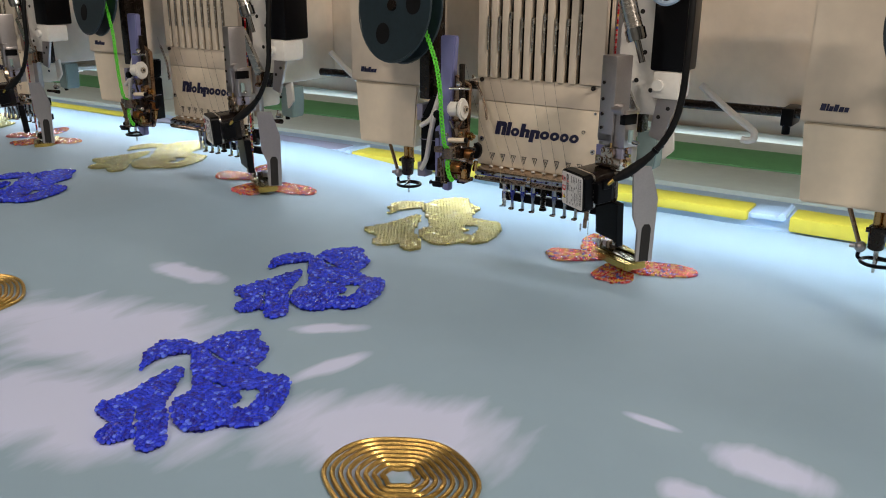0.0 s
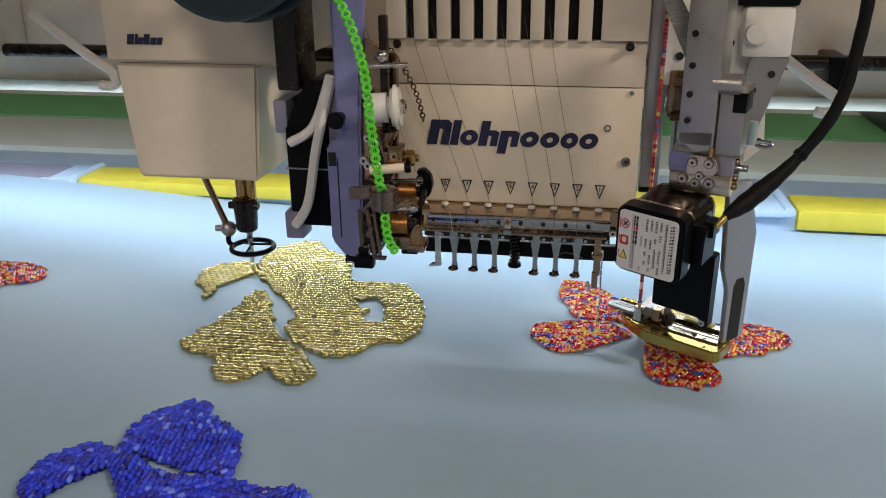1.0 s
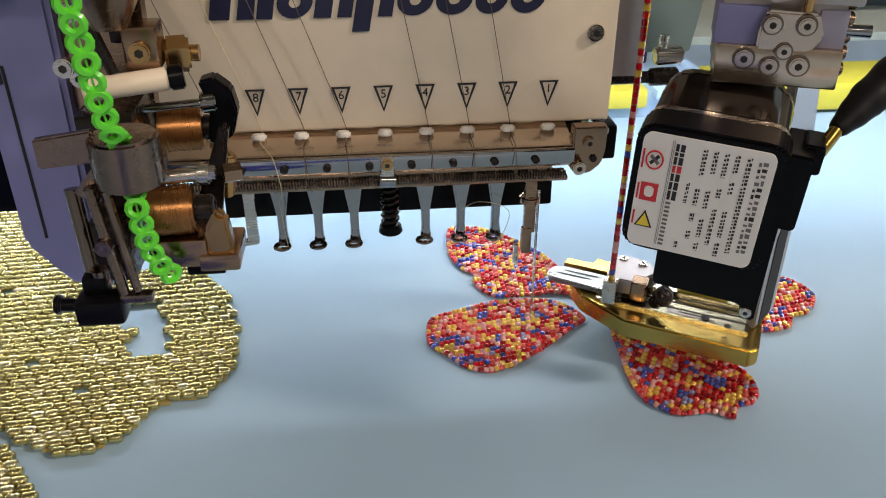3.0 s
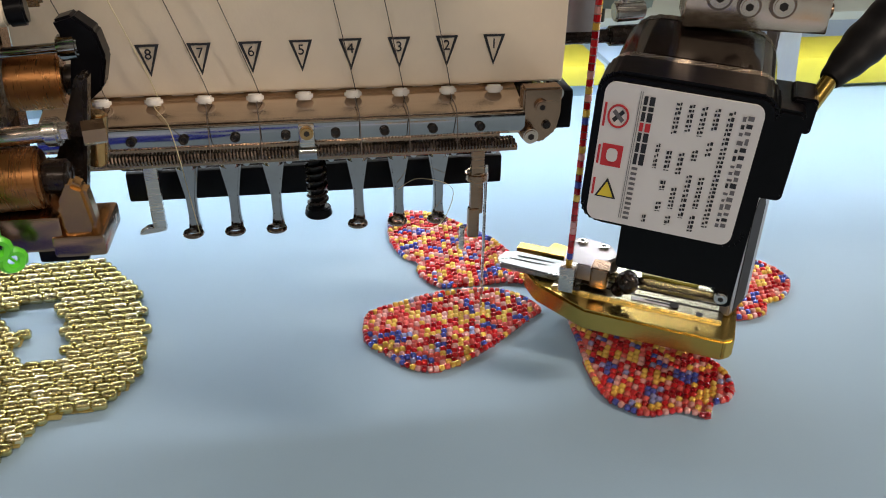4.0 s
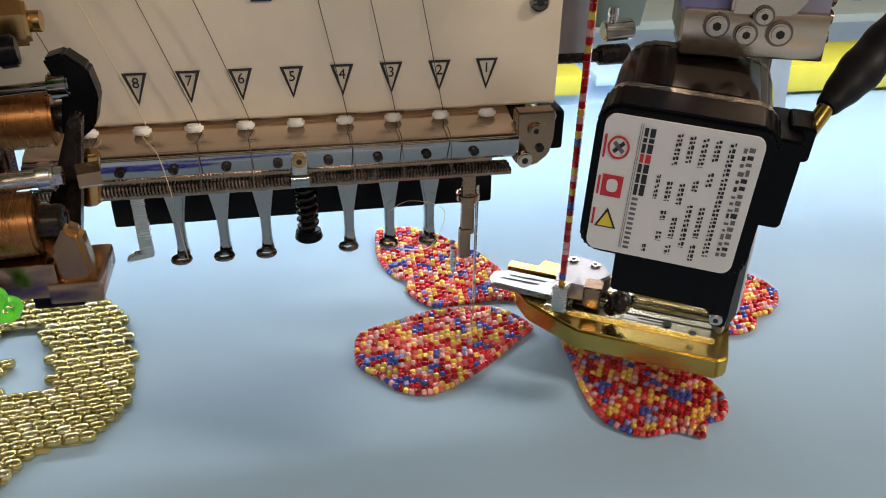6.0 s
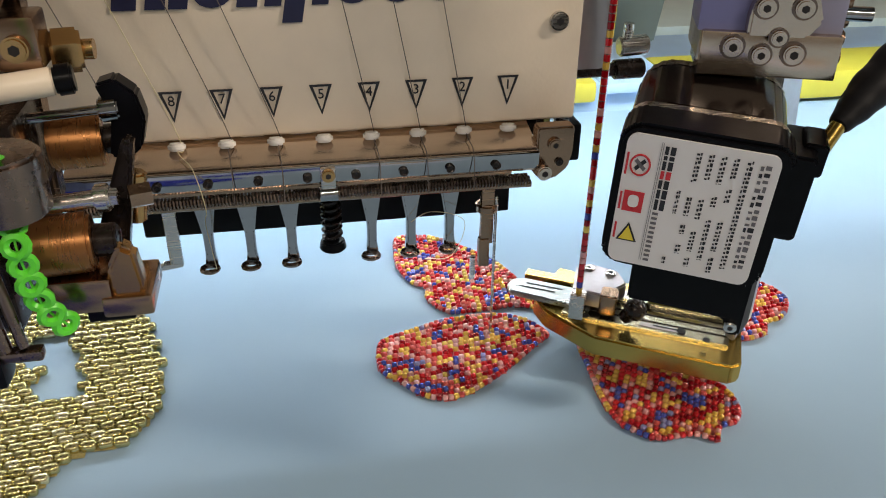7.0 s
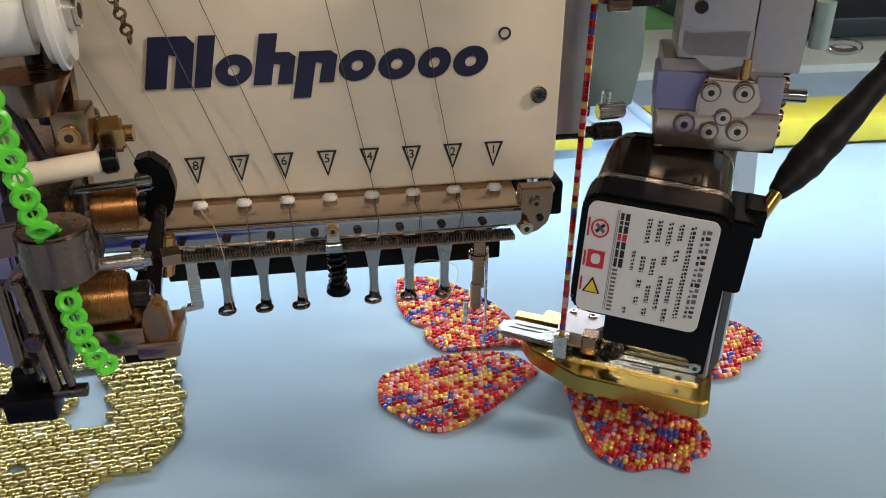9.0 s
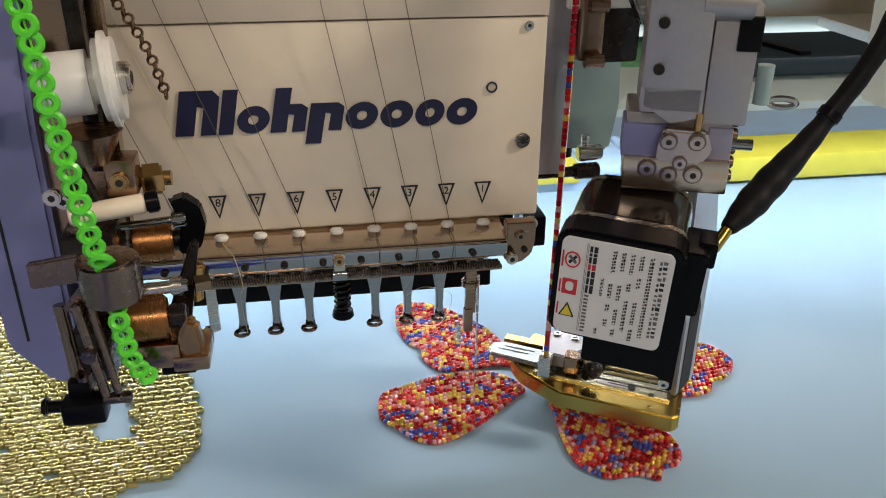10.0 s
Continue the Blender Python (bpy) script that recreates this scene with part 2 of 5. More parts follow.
def thing(name, base, label, category, group="", kind=""):
    ob = new(name)
    ob.location = base
    return tagged(ob, label, category, group, kind)


def origin(ob):
    at = Vector(ob.location)
    while ob.parent:
        ob = ob.parent
        at = at + Vector(ob.location)
    return at


def part(name, bm, mat, parent, label="", smooth=35):
    """One mesh under a thing; bm is in the place's own metres."""
    me = bpy.data.meshes.new(name)
    if parent:
        bm.transform(Matrix.Translation(-origin(parent)))
    bmesh.ops.recalc_face_normals(bm, faces=bm.faces[:])
    for f in bm.faces:
        f.smooth = bool(smooth)
    if smooth:
        for e in bm.edges:
            e.smooth = len(e.link_faces) == 2 and e.calc_face_angle(0) < radians(smooth)
    bm.to_mesh(me)
    bm.free()
    me.materials.append(mat)
    ob = new(name, me)
    if parent:
        ob.parent = parent
    return tagged(ob, label)


def solid(name, bm, mat, label, category, kind="", group=""):
    return tagged(part(name, bm, mat, None), label, category, group, kind)


def screw(parent, c, normal, r, mat=steel, name="screw", deep=True):
    """A socket-head screw, its hexagonal recess a dark plug coloured as shade, looking along normal."""
    c, n = Vector(c), Vector(normal).normalized()
    head = part(name, bm_rod(c - n * 0.4 * r, c + n * 0.7 * r, r, n=18, bevel=0.18 * r), mat, parent)
    if deep:
        part("socket", bm_rod(c + n * 0.5 * r, c + n * 0.72 * r, 0.44 * r, n=6), hollow_shade, head)
    return head


def letters(text, size, m, mat, parent, name="number", depth=0.0001):
    cu = bpy.data.curves.new(name, "FONT")
    cu.body, cu.size, cu.extrude, cu.align_x, cu.align_y, cu.resolution_u = text, size, depth, "CENTER", "CENTER", 3
    tmp = bpy.data.objects.new("tmp", cu)
    scene.collection.objects.link(tmp)
    me = bpy.data.meshes.new_from_object(tmp.evaluated_get(bpy.context.evaluated_depsgraph_get()))
    bpy.data.objects.remove(tmp)
    bm = bmesh.new()
    bm.from_mesh(me)
    bm.transform(m)
    return part(name, bm, mat, parent, smooth=0)


FRONT = pose(0, 0, 0, 90, 0, 0)  # outlines drawn in x, z stand upright and face the operator


# ---- the hall ----
def room():
    lo, hi = (-6.0, -4.5), (6.0, 5.5)
    part("floor", bm_box(lo[0], hi[0], lo[1], hi[1], -0.95, -0.85), concrete, None).update_tag()
    tagged(bpy.data.objects["floor"], "grey concrete floor of a factory hall", "floor", kind="structure")
    for name, b in (("wall_north", (lo[0], hi[0], hi[1], hi[1] + 0.2)), ("wall_south", (lo[0], hi[0], lo[1] - 0.2, lo[1])),
                    ("wall_east", (hi[0], hi[0] + 0.2, lo[1], hi[1])), ("wall_west", (lo[0] - 0.2, lo[0], lo[1], hi[1]))):
        solid(name, bm_box(*b, -0.85, 2.8), plaster, "plain grey plastered wall of the hall", "wall", "structure")
    solid("ceiling", bm_box(lo[0], hi[0], lo[1], hi[1], 2.8, 2.9), plaster, "plain grey ceiling of the hall", "ceiling", "structure")
    for cx, cy, _ in HALL:
        lamp = thing("ceiling_light", (cx, cy, 2.8), "long white tube light fixed to the ceiling", "ceiling light", "lights of the hall")
        part("housing", bm_box(cx - 0.8, cx + 0.8, cy - 0.17, cy + 0.17, 2.74, 2.8, 0.01), white_plastic, lamp)
        for dy in (-0.08, 0.08):
            part("tube", bm_rod((cx - 0.75, cy + dy, 2.715), (cx + 0.75, cy + dy, 2.715), 0.016), tube_glow, lamp)


room()


# ---- cloth on its frame ----
def cloth_z(x, y):
    """Height of the stretched cloth: it sags towards the operator, rises to the left, and wrinkles near the front."""
    t = min(1, max(0, (-0.16 - x) / 0.34))
    rise = 0.019 * t * t * (3 - 2 * t)
    f = min(1, max(0, (-0.20 - y) / 0.25))
    g = min(1, max(0, (0.06 - x) / 0.2))
    wrinkle = f * g * (0.0035 * math.sin(31 * x + 55 * y) + 0.0025 * noise.noise((9 * x, 14 * y, 0.3)))
    return rise + wrinkle


def fabric():
    m = material("satin_fabric", (0.270, 0.402, 0.525), 0.55, grain=0.02, scale=5, bump=0.10, bump_scale=1600)
    nt = m.node_tree
    bsdf = nt.nodes["Principled BSDF"]
    bsdf.inputs["Sheen Weight"].default_value = 0.15
    old = bsdf.inputs["Base Color"].links[0].from_socket
    tc = nt.nodes.new("ShaderNodeTexCoord")
    warp = nt.nodes.new("ShaderNodeTexNoise")
    warp.inputs["Scale"].default_value, warp.inputs["Detail"].default_value = 20, 6
    comb = nt.nodes.new("ShaderNodeMapping")
    comb.inputs["Rotation"].default_value = (0, 0, radians(-20))
    comb.inputs["Scale"].default_value = (2.2, 0.5, 1)
    nt.links.new(tc.outputs["Object"], comb.inputs["Vector"])
    nt.links.new(comb.outputs[0], warp.inputs["Vector"])
    best = None
    # white glare with frayed edges, painted into the cloth colour: centre, half sizes, turn
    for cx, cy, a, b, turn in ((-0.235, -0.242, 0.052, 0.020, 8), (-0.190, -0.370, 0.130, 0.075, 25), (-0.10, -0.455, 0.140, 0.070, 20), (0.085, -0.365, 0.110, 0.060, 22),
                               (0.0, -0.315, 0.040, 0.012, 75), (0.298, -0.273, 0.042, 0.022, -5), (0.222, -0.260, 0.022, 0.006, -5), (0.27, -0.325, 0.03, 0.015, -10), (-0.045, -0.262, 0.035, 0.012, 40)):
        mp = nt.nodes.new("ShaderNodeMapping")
        mp.vector_type = "TEXTURE"
        mp.inputs["Location"].default_value = (cx, cy, 0)
        mp.inputs["Rotation"].default_value = (0, 0, radians(turn))
        mp.inputs["Scale"].default_value = (a, b, 1000)
        nt.links.new(tc.outputs["Object"], mp.inputs["Vector"])
        ln = nt.nodes.new("ShaderNodeVectorMath")
        ln.operation = "LENGTH"
        nt.links.new(mp.outputs[0], ln.inputs[0])
        if best is None:
            best = ln.outputs["Value"]
        else:
            mn = nt.nodes.new("ShaderNodeMath")
            mn.operation = "MINIMUM"
            nt.links.new(best, mn.inputs[0])
            nt.links.new(ln.outputs["Value"], mn.inputs[1])
            best = mn.outputs[0]
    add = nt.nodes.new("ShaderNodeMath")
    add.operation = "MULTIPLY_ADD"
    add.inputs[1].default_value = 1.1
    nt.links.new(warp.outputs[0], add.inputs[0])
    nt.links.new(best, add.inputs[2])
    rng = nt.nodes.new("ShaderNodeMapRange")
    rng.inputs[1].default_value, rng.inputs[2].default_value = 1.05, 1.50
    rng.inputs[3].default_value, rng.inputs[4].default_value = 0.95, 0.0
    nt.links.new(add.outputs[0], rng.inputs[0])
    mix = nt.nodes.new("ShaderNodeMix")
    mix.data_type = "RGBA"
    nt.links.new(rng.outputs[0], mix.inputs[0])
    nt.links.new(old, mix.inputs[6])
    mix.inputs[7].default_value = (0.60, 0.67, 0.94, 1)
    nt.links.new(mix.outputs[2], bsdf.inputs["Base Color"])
    xs = np.linspace(-2.4, 1.6, 201)
    ys = np.concatenate([np.linspace(-1.3, -0.5, 21)[:-1], np.linspace(-0.5, 0.226, 74)])
    verts = [(x, y, cloth_z(x, y)) for y in ys for x in xs]
    n = len(xs)
    faces = [(j * n + i, j * n + i + 1, (j + 1) * n + i + 1, (j + 1) * n + i) for j in range(len(ys) - 1) for i in range(n - 1)]
    me = bpy.data.meshes.new("fabric")
    me.from_pydata(verts, [], faces)
    me.polygons.foreach_set("use_smooth", [True] * len(me.polygons))
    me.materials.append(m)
    tagged(new("fabric", me), "pale blue satin fabric stretched flat on the machine's frame", "fabric", kind="structure")


fabric()


def frame_bar():
    """The clamp bar along the back edge of the cloth, yellow clips on a light blue rail."""
    bar = thing("clamp_rail", (0, 0.255, 0), "light blue metal clamp rail with long yellow clips along the cloth", "clamp rail")
    part("rail", bm_box(-2.4, 1.6, 0.224, 0.258, -0.024, 0.016, 0.002), sky_paint, bar)
    for x0, x1 in ((-2.0, -1.42), (-1.36, -0.95), (-0.90, -0.44), (-0.425, 0.160), (0.205, 0.75), (0.79, 1.4)):
        blue = x0 == -0.90
        part("clip", bm_box(x0, x1, 0.218, 0.262, cloth_z(x0, 0.2) * 0.3 + 0.002, 0.0190, 0.003), violet_grey if blue else yellow_paint, bar,
             "grey-blue clip" if blue else "yellow clip")
    for x in (-0.432, 0.182):
        part("clip_buckle", joined(bm_box(x - 0.018, x + 0.018, 0.217, 0.264, 0.012, 0.0185, 0.002), bm_rod((x + 0.016, 0.215, 0.018), (x + 0.016, 0.264, 0.018), 0.004)), sky_paint, bar, "blue-grey metal buckle")


frame_bar()


def table_behind():
    for y0, y1, z, mat, label in ((0.262, 0.45, -0.022, sky_paint, "light blue painted table strip behind the rail"), (0.452, 0.608, -0.016, pale_paint, "pale green painted ledge behind the rail"),
                                  (0.610, 0.755, -0.014, green_paint, "green painted table strip under the beam"), (0.757, 1.9, -0.018, pale_paint, "pale painted table beyond the beam")):
        solid("table_strip", bm_box(-3, 2.5, y0, y1, -0.06, z, 0.003), mat, label, "table strip", "structure")


table_behind()


def drive_panel():
    p = thing("drive_panel", (0.9, 0.66, -0.014), "dark blue-grey metal drive panel lying on the table", "panel")
    part("panel", bm_box(0.40, 1.6, 0.535, 0.775, -0.0138, 0.006, 0.003), reel_plastic, p)
    for x in (0.50, 0.72, 0.94):
        part("panel_rib", bm_prism([(x, 0.540), (x + 0.014, 0.540), (x - 0.046, 0.772), (x - 0.060, 0.772)], 0.004, 0.010, None, 0.001), black, p)


drive_panel()


def beam():
    b = thing("machine_beam", (0, 0.3, 0.11), "long tan painted beam that carries the embroidery heads", "machine beam", kind="structure")
    part("box_beam", bm_box(-3, 2.5, 0.19, 0.44, 0.108, 0.46, 0.004), tan, b)
    part("lower_lip", bm_box(-3, 2.5, 0.186, 0.20, 0.104, 0.113, 0.001), pale_paint, b)
    part("guide_shaft", bm_rod((-3, 0.16, 0.141), (2.5, 0.16, 0.141), 0.005), dark_steel, b)
    for k in range(-3, 3):
        x = 0.20 + 0.47 * k
        part("shaft_clip", joined(bm_box(x - 0.006, x + 0.006, 0.152, 0.19, 0.128, 0.146, 0.002), bm_rod((x, 0.156, 0.12), (x, 0.156, 0.13), 0.004)), black, b)
        part("work_light", bm_box(x + 0.078, x + 0.256, 0.130, 0.186, 0.1072, 0.1135, 0.002), white_plastic, b)
        part("led_face", bm_box(x + 0.085, x + 0.249, 0.14, 0.16, 0.1058, 0.1070), led_glow, b)


beam()


# ---- the embroidery head ----
NEEDLE = [0.048 - 0.012 * k for k in range(9)]  # needle 1 to 9, from right to left


def logo(parent):
    """A brand mark drawn as plain slanted blocks and rings."""
    x, slant = -0.046, 0.20
    base, xh, cap, low = 0.1175, 0.0085, 0.0135, -0.004
    kinds = [("block", 0.0125, 0, cap), ("bar", 0.0050, 0, cap), ("ring", 0.0103, 0, xh), ("block", 0.0110, 0, cap), ("block", 0.0110, low, xh),
             ("ring", 0.0106, 0, xh), ("ring", 0.0108, 0, xh), ("ring", 0.0098, 0, xh), ("ring", 0.0104, 0, xh)]
    for kind, w, z0, z1 in kinds:
        w2 = w - 0.0007
        if kind == "ring":
            n, cx, cz = 20, w2 / 2, (z0 + z1) / 2
            bm = bmesh.new()
            loops = [[bm.verts.new((x + cx + sx * math.cos(a) + slant * (cz + sz * math.sin(a)), base + cz + sz * math.sin(a), 0.0006))
                      for a in [2 * math.pi * i / n for i in range(n)]] for sx, sz in ((w2 / 2, (z1 - z0) / 2), (w2 * 0.16, (z1 - z0) * 0.17))]
            for i in range(n):
                bm.faces.new((loops[0][i], loops[0][(i + 1) % n], loops[1][(i + 1) % n], loops[1][i]))
            bm.transform(FRONT)
        else:
            body = z1 if kind == "bar" else z0 + (z1 - z0)
            bm = bm_prism([(x + slant * z0, base + z0), (x + w2 * (1 if kind == "bar" else 0.46) + slant * z0, base + z0),
                           (x + w2 * (1 if kind == "bar" else 0.46) + slant * body, base + body), (x + slant * body, base + body)], 0.0001, 0.0006, FRONT)
            if kind == "block":
                zb, zt = (0, xh) if z0 < 0 or w < 0.012 else (0.0, cap)
                bm = joined(bm, bm_prism([(x + w2 * 0.62 + slant * zb, base + zb), (x + w2 + slant * zb, base + zb), (x + w2 + slant * zt * 0.8, base + zt * 0.85),
                                          (x + w2 * 0.8 + slant * zt, base + zt), (x + w2 * 0.44 + slant * zt, base + zt), (x + w2 * 0.44 + slant * zt * 0.7, base + zt * 0.66),
                                          (x + w2 * 0.62 + slant * zt * 0.66, base + zt * 0.62)], 0.0001, 0.0006, FRONT))
        part("logo_shape", bm, navy, parent, smooth=0)
        x += w
    part("logo_mark", bm_ring((0.0500, -0.0005, 0.1290), 0.0015, 0.0003, "Y", 16), navy, parent)


def embroidery_head(full=True):
    h = thing("embroidery_head", (0, 0.05, 0.08), "cream painted nine-needle embroidery head with steel presser feet", "embroidery head", "heads along the beam")
    plate = part("front_plate", joined(bm_box(-0.066, 0.067, 0.0, 0.003, 0.0853, 0.150, 0.0010), bm_box(-0.066, 0.067, 0.001, 0.014, 0.0847, 0.0868, 0.0006)), cream, h, "cream front plate with printed needle numbers")
    logo(plate)
    for i, x in enumerate(NEEDLE):
        w, t = 0.00285, 0.0003
        tri = [(x - w, 0.0980), (x + w, 0.0980), (x, 0.0900)]
        inner = [(x - w + 3.2 * t, 0.0980 - 2 * t), (x + w - 3.2 * t, 0.0980 - 2 * t), (x, 0.0900 + 4.4 * t)]
        bm = bmesh.new()
        vo = [bm.verts.new((px, pz, 0.0004)) for px, pz in tri]
        vi = [bm.verts.new((px, pz, 0.0004)) for px, pz in inner]
        for k in range(3):
            bm.faces.new((vo[k], vo[(k + 1) % 3], vi[(k + 1) % 3], vi[k]))
        bm.transform(FRONT)
        part("needle_mark", bm, ink, plate, smooth=0)
        letters(str(i + 1), 0.0036, pose(x, -0.0004, 0.09545, 90, 0, 0), ink, plate)
    screw(plate, (0.0605, 0, 0.1115), (0, -1, 0), 0.0024)
    screw(plate, (-0.0605, 0, 0.1115), (0, -1, 0), 0.0024)
    screw(plate, (0.0610, 0, 0.1475), (0, -1, 0), 0.0014)
    # upper case with its row of slots
    case = part("upper_case", bm_box(-0.066, 0.067, -0.0006, 0.004, 0.1504, 0.1735, 0.0005), tan, h, "tan upper case with nine vertical slots")
    for x0, x1 in ((-0.066, -0.056), (0.044, 0.067)):
        part("case_stile", bm_box(x0, x1, -0.003, 0.004, 0.1737, 0.3398, 0.0005), tan, case)
    part("case_top", bm_box(-0.066, 0.067, -0.003, 0.004, 0.34, 0.36, 0.001), tan, case)
    for k in range(8):
        part("slat", bm_box(-0.0515 + 0.012 * k, -0.0445 + 0.012 * k, -0.0032, 0.004, 0.1735, 0.34, 0.0006), tan, case)
    # dark sheet added behind the slats, standing in for the slots' inner shade
    part("slot_shade", bm_box(-0.062, 0.063, 0.016, 0.018, 0.155, 0.34), hollow_shade, case)
    for k in range(9):
        x = -0.054 + 0.012 * k
        part("take_up_lever", joined(bm_box(x - 0.0012, x + 0.0012, -0.004, 0.014, 0.222 + 0.004 * (k % 3), 0.228 + 0.004 * (k % 3), 0.0005), bm_rod((x, -0.004, 0.20), (x, -0.0035, 0.232), 0.0009)), steel, case)
    screw(case, (0.0585, -0.003, 0.1710), (0, -1, 0), 0.0022, dark_steel)
    screw(case, (-0.0605, -0.003, 0.1710), (0, -1, 0), 0.0022, dark_steel)
    part("head_body", joined(bm_box(-0.052, 0.052, 0.02, 0.19, 0.125, 0.34, 0.006), bm_box(-0.03, 0.03, 0.02, 0.10, 0.095, 0.13, 0.004)), tan, h)
    # rails below the plate
    part("guide_back", bm_box(-0.064, 0.060, 0.004, 0.012, 0.0795, 0.0868), dark_steel, h)
    for k in range(9):
        part("guide_slot", bm_box(NEEDLE[k] - 0.0085, NEEDLE[k] - 0.003, 0.0022, 0.0042, 0.0838, 0.0851, 0.0003), white_plastic, h)
    bev = [(0.0035, 0.0846), (-0.0085, 0.0820), (-0.0100, 0.0810), (-0.0100, 0.0752), (-0.0060, 0.0740), (0.0035, 0.0740)]
    part("needle_rail", bm_prism(bev, -0.062, 0.0545, Matrix(((0, 0, 1, 0), (1, 0, 0, 0), (0, 1, 0, 0), (0, 0, 0, 1))), 0.0004), rail_steel, h, "bevelled polished steel rail")
    part("front_strip", bm_box(-0.062, 0.0545, -0.0112, -0.0101, 0.0762, 0.0808, 0.0003), chrome, h)
    for k in range(9):
        x = NEEDLE[k]
        part("thread_roller", bm_rod((x, -0.0030, 0.0838), (x, -0.0026, 0.0856), 0.0022, n=18, bevel=0.0005), white_plastic, h, "white ceramic thread roller")
        part("rail_screw", joined(bm_rod((x - 0.005, -0.0113, 0.0780), (x - 0.005, -0.0119, 0.0780), 0.0011, n=12), bm_ring((x - 0.005, -0.0119, 0.0780), 0.0009, 0.0003, "Y", 12)), dark_steel, h)
    end = part("end_plate", bm_prism([(0.0545, 0.0725), (0.0600, 0.0715), (0.0635, 0.0745), (0.0645, 0.0790), (0.0645, 0.0862), (0.0545, 0.0862)], 0.004, 0.0085, FRONT, 0.0005), brown_steel, h)
    screw(end, (0.0592, -0.0085, 0.0815), (0, -1, 0), 0.0018, brown_steel)
    screw(end, (0.0560, -0.0110, 0.0748), (0, -1, 0), 0.0020, rail_steel)
    screw(end, (0.0608, -0.0085, 0.0765), (0, -1, 0), 0.0011, dark_steel)
    part("edge_clamp", joined(bm_box(0.0640, 0.0675, 0.004, 0.012, 0.0755, 0.0985, 0.001), bm_rod((0.0658, 0.003, 0.0815), (0.0658, 0.000, 0.0815), 0.0018)), steel, h)
    part("side_block", bm_box(0.0670, 0.0750, 0.014, 0.03, 0.0660, 0.0775, 0.001), black, h)
    # the long return spring on its rod, with the clip in the middle
    part("spring_rod", bm_rod((-0.062, -0.0115, 0.0735), (0.052, -0.0115, 0.0735), 0.0009), dark_steel, h)
    for a, b in ((-0.061, -0.0022), (0.0022, 0.0515)):
        part("return_spring", bm_coil((a, -0.0115, 0.0735), (b, -0.0115, 0.0735), 0.0014, 0.00034, int((b - a) / 0.00082), 8), bronze_steel, h)
    part("spring_bar", bm_rod((-0.062, -0.0098, 0.0714), (0.053, -0.0098, 0.0714), 0.0010), brown_steel, h)
    clip = part("spring_clip", bm_rod((-0.0022, -0.0117, 0.0735), (0.0022, -0.0117, 0.0735), 0.0020), chrome, h)
    part("clip_plate", bm_box(-0.0019, 0.0019, -0.0128, -0.0112, 0.0742, 0.0808, 0.0006), steel, clip)
    screw(clip, (0, -0.0128, 0.0790), (0, -1, 0), 0.0017, brass)
    part("rear_bar", bm_box(-0.055, 0.060, 0.034, 0.040, 0.0405, 0.0500, 0.001), black, h)
    part("clamp_bar", joined(bm_box(-0.058, 0.052, 0.004, 0.016, 0.0675, 0.0760, 0.001), bm_box(-0.058, 0.052, 0.0025, 0.004, 0.0700, 0.0730, 0.0004)), brown_steel, h)
    for x in NEEDLE:
        part("clamp_screw", bm_rod((x + 0.006, 0.0205, 0.0575), (x + 0.006, 0.0262, 0.0575), 0.0010, n=12), chrome, h)
    for k, x in enumerate(NEEDLE):
        n = k + 1
        if n == 5:
            foot = part("spring_foot", joined(bm_rod((x, 0.005, 0.0740), (x, 0.005, 0.0495), 0.0021), bm_rod((x, 0.005, 0.0472), (x, 0.005, 0.0502), 0.0042, 0.0036, bevel=0.0005)), black, h, "black sprung presser foot")
            part("foot_spring", bm_coil((x, 0.005, 0.0505), (x, 0.005, 0.0690), 0.0027, 0.0006, 8, 12), dark_steel, foot)
        elif n == 1:
            foot = part("presser_foot", joined(bm_box(x - 0.0022, x + 0.0018, 0.0050, 0.0075, 0.044, 0.0740, 0.0005), bm_rod((x, 0.0075, 0.0545), (x, 0.0075, 0.0575), 0.0036, bevel=0.0006),
                                               bm_box(x - 0.0028, x + 0.0008, 0.0045, 0.0075, 0.0360, 0.0460, 0.0008)), brown_steel, h, "lowered steel presser foot of the working needle")
            part("foot_pin", bm_rod((x - 0.0048, 0.004, 0.0330), (x - 0.0048, 0.004, 0.0405), 0.0009), steel, foot)
            part("needle", bm_rod((x + 0.0026, 0.006, 0.0040), (x + 0.0026, 0.006, 0.0600), 0.0004, 0.0005, 8), steel, foot)
        elif n == 9:
            foot = part("presser_foot", joined(bm_box(x + 0.0000, x + 0.0038, 0.0060, 0.0080, 0.0450, 0.0740, 0.0004), bm_prism([(x - 0.0040, 0.0430), (x + 0.0038, 0.0442), (x + 0.0038, 0.0456), (x - 0.0015, 0.0456), (x - 0.0040, 0.0439)], -0.0085, -0.0060, FRONT, 0.0003)), steel, h, "bent steel presser foot")
        else:
            foot = part("presser_foot", joined(bm_prism([(x - 0.0034, 0.0740), (x - 0.0032, 0.0650), (x - 0.0022, 0.0590), (x - 0.0015, 0.0545), (x - 0.0014, 0.0480), (x - 0.0019, 0.0440), (x + 0.0019, 0.0440), (x + 0.0014, 0.0480), (x + 0.0015, 0.0545), (x + 0.0022, 0.0590), (x + 0.0032, 0.0650), (x + 0.0034, 0.0740)], -0.0082, -0.0052, FRONT, 0.0006), bm_rod((x, 0.0064, 0.0640), (x, 0.0064, 0.0740), 0.0034, bevel=0.0005)), chrome, h, "polished steel presser foot")
